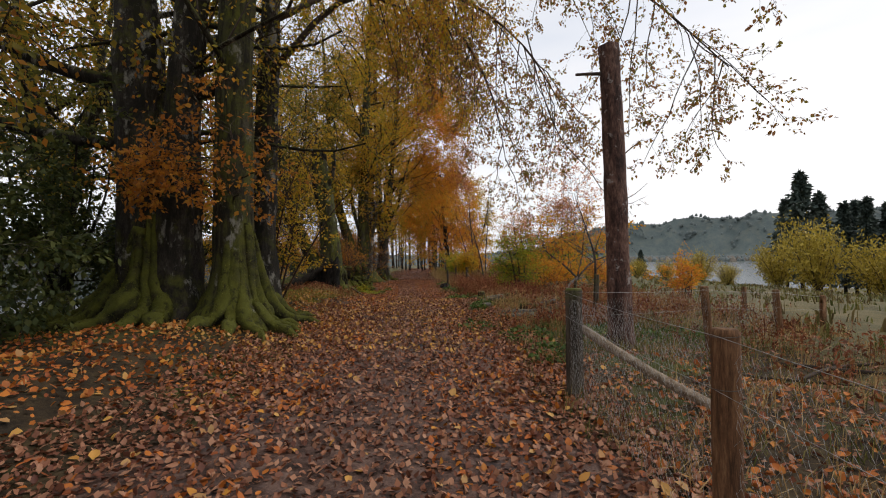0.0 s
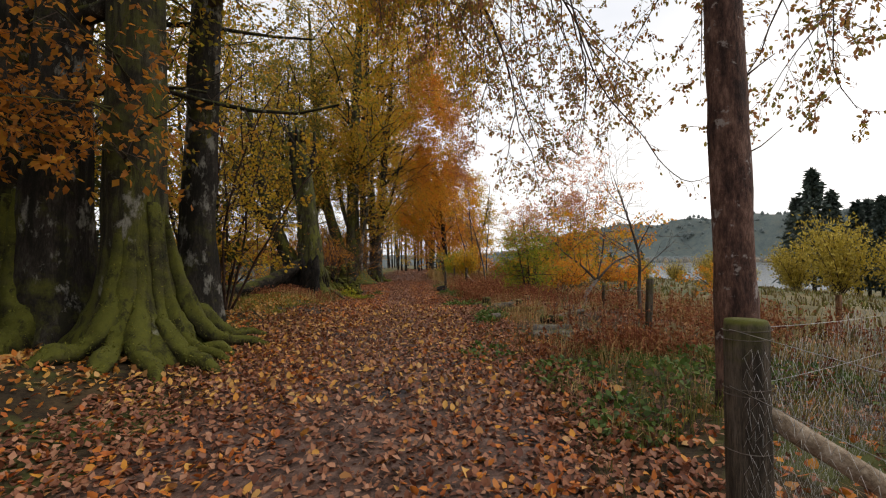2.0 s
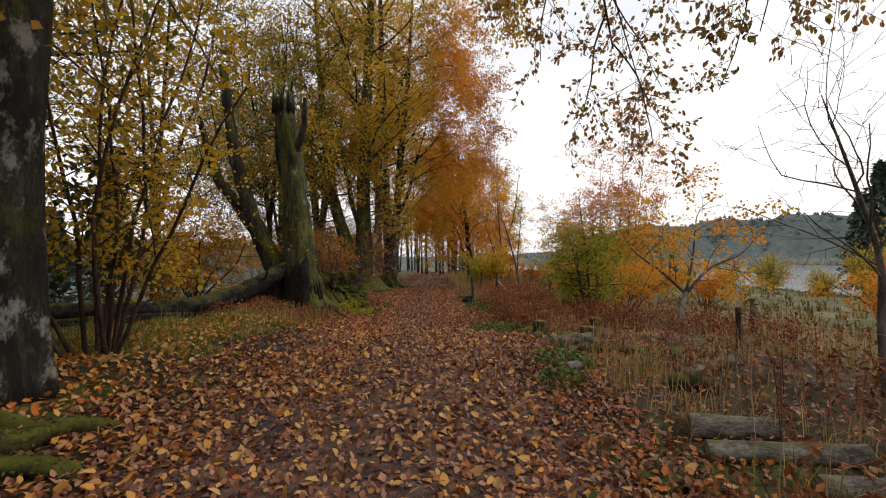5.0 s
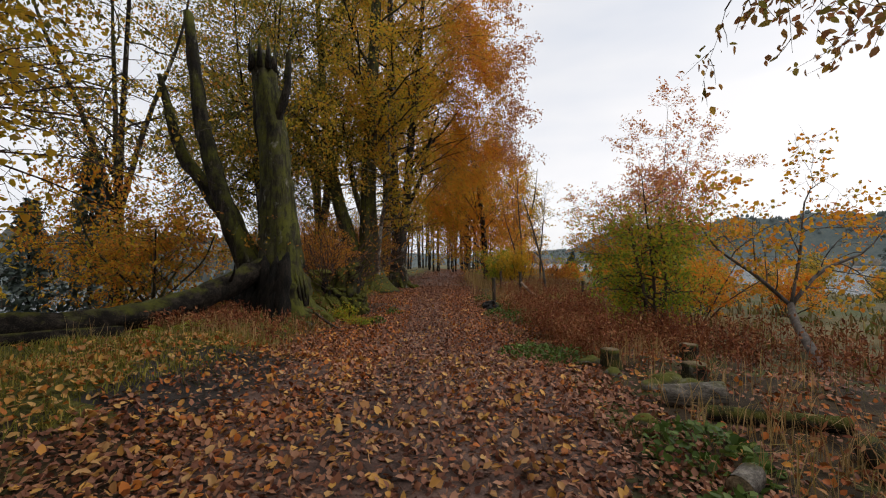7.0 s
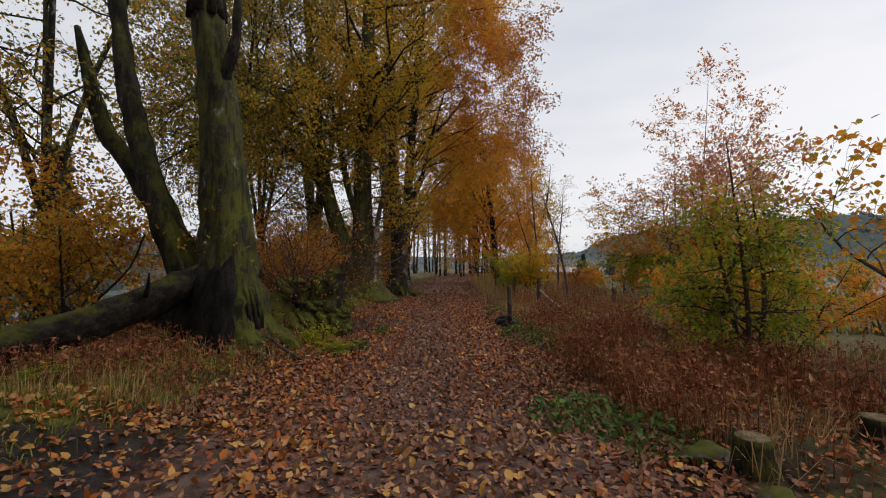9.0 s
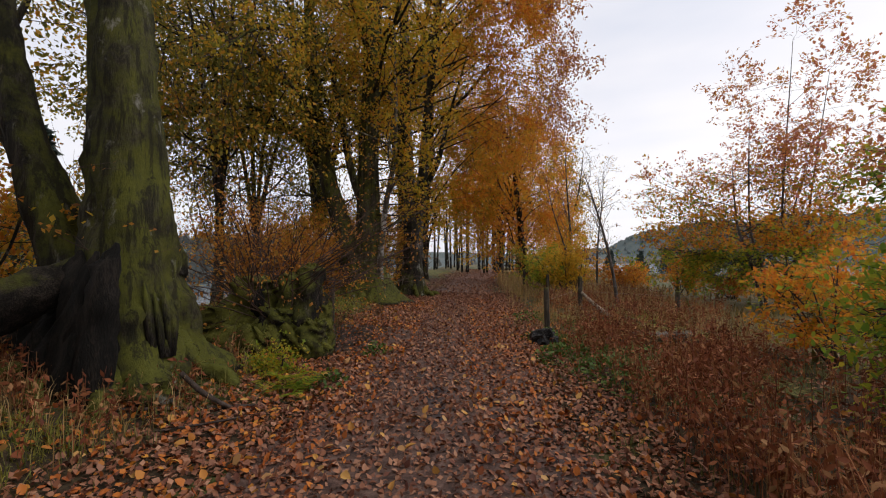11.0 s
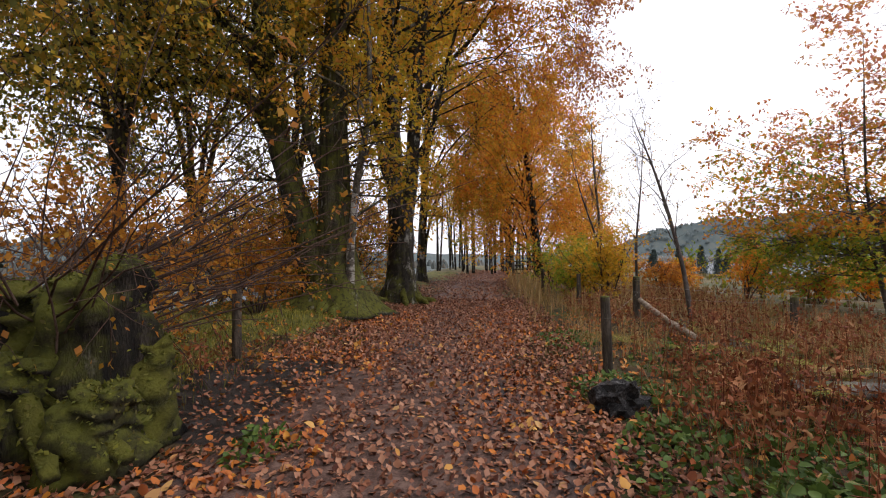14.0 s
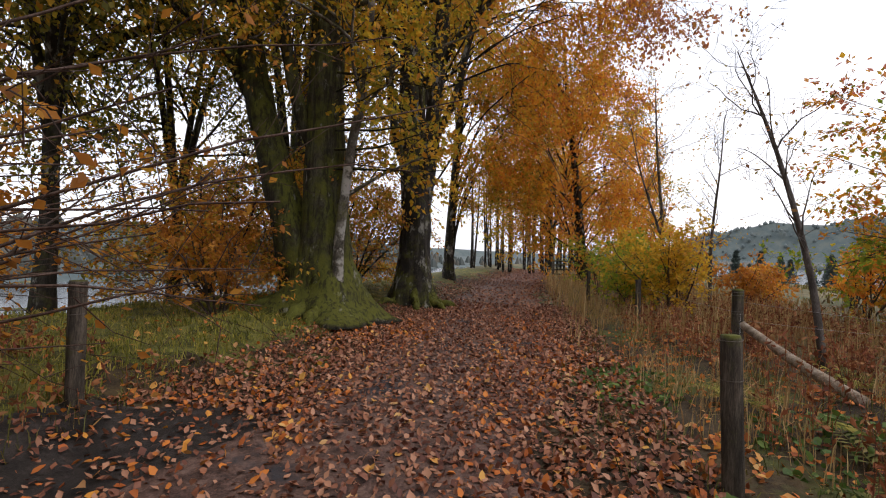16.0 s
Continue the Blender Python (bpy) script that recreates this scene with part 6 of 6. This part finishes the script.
# ---- ground cover ----
def scatter(rng, n, y0, y1, u0, u1, keep=None, power=1.0):
    y = y0 + (y1 - y0) * rng.uniform(size=n) ** power
    x = path_x(y) + rng.uniform(u0, u1, n)
    if keep is not None:
        ok = keep(x, y, rng)
        x, y = x[ok], y[ok]
    return x, y


def wavy(x, y, s=1.0, ph=0.0):
    return np.sin(x * 1.3 * s + 2.1 * np.sin(y * 0.7 * s + ph)) * np.sin(y * 1.1 * s + 1.7 * np.sin(x * 0.9 * s + ph))


def off_mud(x, y):
    """Few leaves lie on the wet mud and on the mossy bank."""
    wet = (np.hypot((x + 3.8) / 1.35, (y - 24.5) / 1.7) < 0.9) | (np.hypot((x + 3.3) / 1.1, (y - 15.2) / 1.6) < 0.9)
    bank = (y > 24.3) & (x - path_x(y) < -2.5)
    return 1 - 0.72 * wet - 0.6 * (bank & ~wet)


def litter(name, n, seed, y0, y1, u0, u1, size, material, label, keep=None, power=1.0, lift=0.03, fine=True):
    rng = np.random.default_rng(seed)
    x, y = scatter(rng, n, y0, y1, u0, u1, keep, power)
    dry = rng.uniform(size=len(x)) < off_mud(x, y)
    x, y = x[dry], y[dry]
    g = Geo()
    z = lie(x, y) + 0.012 + rng.uniform(0.0, lift, len(x))
    a = rng.uniform(0, 6.28, len(x))
    leaves(g, np.stack([x, y, z], -1), np.stack([np.cos(a), np.sin(a), np.zeros(len(x))], -1) * 3, size, rng, 0.82, 0.0, 0.72, fine)
    return solo(name, g, material, label, "leaves", kind="stuff")


litter("fallen_leaves", 32000, 1, -1, 34, -2.7, 2.4, 0.058, litter_brown, "brown and pinkish fallen beech leaves covering the path")
litter("fallen_leaves", 84000, 7, -1, 36, -2.7, 2.4, 0.064, litter_brown, "small brown fallen beech leaves matted on the path", fine=False, lift=0.015)
litter("fallen_leaves", 20000, 8, 0, 24, 1.6, 7.0, 0.06, litter_brown, "brown fallen leaves among the weeds", fine=False)
litter("fallen_leaves", 9000, 9, -12, -1, -6.0, 3.0, 0.09, litter_brown, "brown fallen leaves at the start of the path", fine=False)
litter("fallen_leaves", 18000, 2, 34, 75, -3, 2.4, 0.09, litter_brown, "brown fallen beech leaves further along the path", fine=False)
litter("fallen_leaves", 28000, 3, -1, 32, -6.0, -0.6, 0.07, litter_orange, "orange and rusty fallen leaves under the beeches", lambda x, y, rng: rng.uniform(size=len(x)) < (0.7 + 0.6 * wavy(x, y, 0.7, 1.0)) * (1 - 0.8 * ((y > 24.3) & (x - path_x(y) < -2.9))))
litter("fallen_leaves", 20000, 4, -1, 34, 0.4, 4.5, 0.065, litter_orange, "orange and rusty fallen leaves along the verge", lambda x, y, rng: rng.uniform(size=len(x)) < 0.55 + 0.6 * wavy(x, y, 0.7, 2.0))
litter("fallen_leaves", 9000, 5, 7, 17, -4.5, 1.5, 0.075, litter_yellow, "large yellow fallen leaves near the hazel", lambda x, y, rng: rng.uniform(size=len(x)) < 0.6 - 0.12 * (x - path_x(y)))
litter("fallen_leaves", 2600, 6, -1, 30, -5, 2.8, 0.09, litter_yellow, "scattered yellow fallen leaves")


def blades(name, n, seed, y0, y1, u0, u1, h0, h1, wide, material, label, keep=None, lean=0.35, per=5, power=1.0, spread_m=0.07):
    """Tufts of blades or stalks: thin three-sided strips that bend over."""
    rng = np.random.default_rng(seed)
    x, y = scatter(rng, n, y0, y1, u0, u1, keep, power)
    x, y = np.repeat(x, per), np.repeat(y, per)
    m = len(x)
    x, y = x + rng.standard_normal(m) * spread_m, y + rng.standard_normal(m) * spread_m
    z = lie(x, y) - 0.02
    h = rng.uniform(h0, h1, m)
    a, b = rng.uniform(0, 6.28, m), np.abs(rng.standard_normal(m)) * lean
    w = wide * rng.uniform(0.6, 1.2, m)
    dx, dy = np.cos(a) * b * h, np.sin(a) * b * h
    sx, sy = -np.sin(a + 0.6) * w, np.cos(a + 0.6) * w
    v = np.stack([np.stack([x - sx, y - sy, z], -1), np.stack([x + sx, y + sy, z], -1),
                  np.stack([x + dx * 0.35 + sx * 0.8, y + dy * 0.35 + sy * 0.8, z + h * 0.6], -1), np.stack([x + dx * 0.35 - sx * 0.8, y + dy * 0.35 - sy * 0.8, z + h * 0.6], -1),
                  np.stack([x + dx, y + dy, z + h * np.maximum(0.35, 1 - 0.35 * b)], -1)], 1).reshape(-1, 3)
    k = np.arange(m)[:, None] * 5
    g = Geo()
    g.add(v, k + np.array([3, 2, 4]), k + np.array([0, 1, 2, 3]))
    return solo(name, g, material, label, "grass" if "grass" in name else "weeds", kind="stuff")


patchy = lambda s, c, ph=0.0: (lambda x, y, rng: wavy(x, y, s, ph) + 0.5 * rng.standard_normal(len(x)) > c)
def weeds(n, seed, y0, y1, u0, u1, h0, h1, label, keep, leafy=5):
    """Dead weeds: leaning stalks that still carry shrivelled leaves."""
    rng = np.random.default_rng(seed)
    x, y = scatter(rng, n, y0, y1, u0, u1, keep)
    x, y = np.repeat(x, 4) + rng.standard_normal(len(x) * 4) * 0.09, np.repeat(y, 4) + rng.standard_normal(len(y) * 4) * 0.09
    m = len(x)
    z, h = lie(x, y) - 0.02, rng.uniform(h0, h1, m)
    a, b = rng.uniform(0, 6.28, m), np.abs(rng.standard_normal(m)) * 0.35
    base = np.stack([x, y, z], -1)
    tip = base + np.stack([np.cos(a) * b * h, np.sin(a) * b * h, h], -1)
    s = np.stack([-np.sin(a), np.cos(a), np.zeros(m)], -1) * 0.004
    g = Geo()
    k = np.arange(m)[:, None] * 4
    g.add(np.stack([base - s, base + s, tip + s * 0.5, tip - s * 0.5], 1).reshape(-1, 3), None, k + np.array([0, 1, 2, 3]))
    f = rng.uniform(0.35, 1.0, (m, leafy, 1))
    pos = (base[:, None, :] + (tip - base)[:, None, :] * f).reshape(-1, 3)
    way = rng.standard_normal(pos.shape)
    leaves(g, pos, way, 0.075, rng, 0.2, 0.3, 0.4)
    return solo("dead_weeds", g, stem_red, label, "weeds", kind="stuff")


WEEDS = "thicket of rusty dead weeds beside the path"
weeds(1700, 21, 8.5, 36, 2.9, 7.5, 0.25, 0.7, WEEDS, patchy(0.6, 0.0))
weeds(1700, 22, 16.5, 25, 2.3, 5.0, 0.25, 0.75, WEEDS, patchy(0.9, 0.0, 1.0))
weeds(260, 32, 3.0, 8.5, 4.2, 8.0, 0.15, 0.4, WEEDS, patchy(0.9, 0.2, 1.0))
weeds(600, 33, 17, 27, -5.8, -2.6, 0.12, 0.4, "low rusty dead weeds on the bank", patchy(0.9, 0.2, 1.0))
weeds(240, 43, 8.7, 9.8, 2.2, 4.2, 0.15, 0.42, "rusty dead weeds in front of the birch logs", patchy(1.2, -0.2, 2.0))
blades("dead_grass", 3400, 23, 8, 40, 2.4, 8.0, 0.2, 0.55, 0.004, grass_tan, "tangled tan dead grass beside the path", patchy(0.5, 0.2, 2.0), 0.6, 8)
blades("dead_grass", 1900, 24, 30, 60, 1.9, 8.0, 0.3, 0.9, 0.007, grass_tan, "tall tan dead grass beside the path", patchy(0.5, -0.3, 3.0), 0.4, 6)
blades("rough_grass", 3000, 25, 1, 34, 1.7, 8.0, 0.08, 0.26, 0.004, grass_green, "dull green rough grass and moss", patchy(0.8, 0.1, 4.0), 0.7, 8)
blades("rough_grass", 3000, 36, 23.5, 33, -7.5, -2.7, 0.04, 0.16, 0.006, grass_moss, "short mossy turf on the bank", None, 0.9, 8)
blades("rough_grass", 1800, 37, 12.5, 19, -6.5, -2.7, 0.04, 0.18, 0.006, grass_moss, "short mossy turf on the bank", None, 0.9, 8)
blades("rough_grass", 2600, 26, 12, 40, -7.5, -2.3, 0.06, 0.26, 0.004, grass_green, "dull green rough grass on the bank", patchy(0.7, 0.0, 5.0), 0.7, 8)
blades("dead_grass", 900, 38, 0, 9, 1.9, 7.5, 0.08, 0.3, 0.004, grass_tan, "flattened tan grass inside the fence", patchy(0.9, 0.0, 2.0), 0.9, 8)
blades("dead_grass", 700, 27, 16, 22, -6.5, -2.4, 0.2, 0.5, 0.004, grass_tan, "tan dead grass on the bank", patchy(0.8, 0.3, 6.0), 0.6, 8)
blades("rough_grass", 2200, 28, -5, 75, 6, 60, 0.15, 0.5, 0.03, grass_dull, "rough tan grass covering the open field", None, 0.6, 4)
blades("rough_grass", 2600, 29, -5, 75, 5, 45, 0.12, 0.35, 0.03, grass_green, "rough green grass covering the open field", patchy(0.25, -0.2), 0.6, 4)


blades("rough_grass", 420, 39, 6.2, 9.8, 2.6, 5.6, 0.12, 0.36, 0.005, grass_green, "lush dull green grass around the pine trunk", patchy(1.1, 0.2, 1.0), 0.8, 9, 1.0, 0.1)
blades("dead_grass", 150, 40, 17.6, 20.0, -5.2, -2.6, 0.15, 0.42, 0.004, grass_tan, "bent tan grass at the foot of the broken tree", patchy(0.9, 0.1, 1.0), 1.0, 10, 1.0, 0.14)
weeds(260, 41, 17.2, 20.2, -5.6, -2.7, 0.15, 0.45, "low rusty dead weeds at the foot of the broken tree", patchy(0.9, -0.4, 1.0))
blades("rough_grass", 300, 42, 17.2, 21.5, -5.6, -2.5, 0.1, 0.34, 0.004, grass_green, "dull green grass at the foot of the broken tree", patchy(0.9, -0.3, 3.0), 0.9, 9, 1.0, 0.12)


def bracken(seed, x, y, n, material, label):
    """A clump of arching fern fronds, each with two rows of leaflets."""
    rng = np.random.default_rng(seed)
    z0 = on(x, y)
    t = thing("fern", (x, y, z0), label, "fern", "ferns among the weeds")
    for k in range(n):
        a, L = rng.uniform(0, 6.28), rng.uniform(0.4, 0.75)
        p, r = grow(rng, (x + 0.05 * math.cos(a), y + 0.05 * math.sin(a), z0 - 0.02), (math.cos(a) * 0.8, math.sin(a) * 0.8, 1.0), L, 0.004, 9, 0.03, -0.14)
        g = Geo()
        tube(g, p, r, 3, cap=False)
        side = np.array([-math.sin(a), math.cos(a), 0])
        f = np.repeat(np.linspace(2.0, 8.9, 16), 2)
        i = f.astype(int)
        pos = p[i] + (p[i + 1] - p[i]) * (f - i)[:, None]
        s = np.tile([1, -1], 16)[:, None]
        size = 0.16 * (1.05 - (f - 2) / 7.2)
        way = side * s + (p[i + 1] - p[i]) * 4
        d = unit(way)
        up = unit(np.cross(d, np.cross([0, 0, 1.0], d)))
        w = unit(np.cross(d, up)) * size[:, None] * 0.13
        q = pos + d * size[:, None] * 0.5
        g.add(np.stack([pos, q + w, pos + d * size[:, None] - [0, 0, 0.01], q - w], 1).reshape(-1, 3), None, np.arange(32)[:, None] * 4 + np.array([0, 1, 2, 3]))
        part("frond", g, material, t)


for k, (x, y, n) in enumerate(((2.3, 22.6, 8), (2.9, 23.4, 8), (1.9, 23.9, 7), (3.3, 24.6, 8), (2.6, 25.6, 8), (3.6, 26.2, 7), (2.2, 26.4, 7), (1.6, 25.3, 6), (3.9, 23.2, 7), (2.8, 21.2, 7), (3.4, 20.0, 6), (4.6, 25.0, 7), (-3.3, 20.6, 7), (-3.6, 21.3, 7), (-5.6, 16.9, 6), (-5.2, 17.6, 6))):
    bracken(500 + k, x, y, n, (grass_green, grass_tan, stem_red)[k % 3] if x > 0 else leaf_green, "arching fern clump fading from green to brown" if x > 0 else "yellow-green fern clump on the bank")

rng = np.random.default_rng(60)
for k in range(18):
    y = rng.uniform(23.8, 29.5)
    bracken(560 + k, float(path_x(y)) + rng.uniform(3.2, 6.2), y, 7, grass_moss if k % 3 else grass_green, "arching olive-green fern clump among the dead weeds")


def patch(seed, x, y, r, n, label, size=0.07, h=0.25):
    """A low patch of broad green leaves on short stalks."""
    rng = np.random.default_rng(seed)
    a, q = rng.uniform(0, 6.28, n), r * np.sqrt(rng.uniform(0, 1, n))
    px, py = x + q * np.cos(a), y + q * np.sin(a) * 1.4
    pos = np.stack([px, py, lie(px, py) + rng.uniform(0.03, h, n) * (1.1 - q / r)], -1)
    g = Geo()
    leaves(g, pos, np.stack([np.cos(a), np.sin(a), np.full(n, 0.2)], -1), size, rng, 0.7, 0.1, 0.7, True)
    return solo("nettle_patch", g, leaf_bramble, label, "plants", "green patches", kind="stuff")


NET = "low patch of green nettles and leaves"
for k, (x, y, r, n) in enumerate(((0.98, 12.3, 0.28, 260), (1.25, 13.3, 0.4, 420), (0.9, 24.0, 0.8, 600), (1.6, 23.2, 0.8, 500), (2.4, 22.2, 0.7, 300), (1.4, 26.5, 0.7, 350), (0.55, 17.6, 0.6, 500), (1.0, 16.8, 0.5, 300), (0.5, 23.2, 0.7, 600), (0.9, 22.2, 0.6, 450), (0.2, 25.0, 0.5, 350), (1.5, 8.0, 0.5, 260), (1.6, 6.6, 0.4, 220),
                                   (2.6, 7.6, 0.5, 400), (3.3, 8.4, 0.7, 620), (2.5, 8.9, 0.5, 320), (4.2, 7.6, 0.6, 420), (-3.0, 21.2, 0.25, 120), (-2.9, 23.1, 0.25, 120), (0.7, 9.2, 0.4, 140), (1.2, 21.4, 0.6, 400), (0.0, 28.0, 0.6, 260))):
    patch(400 + k, x, y, r, n, NET)
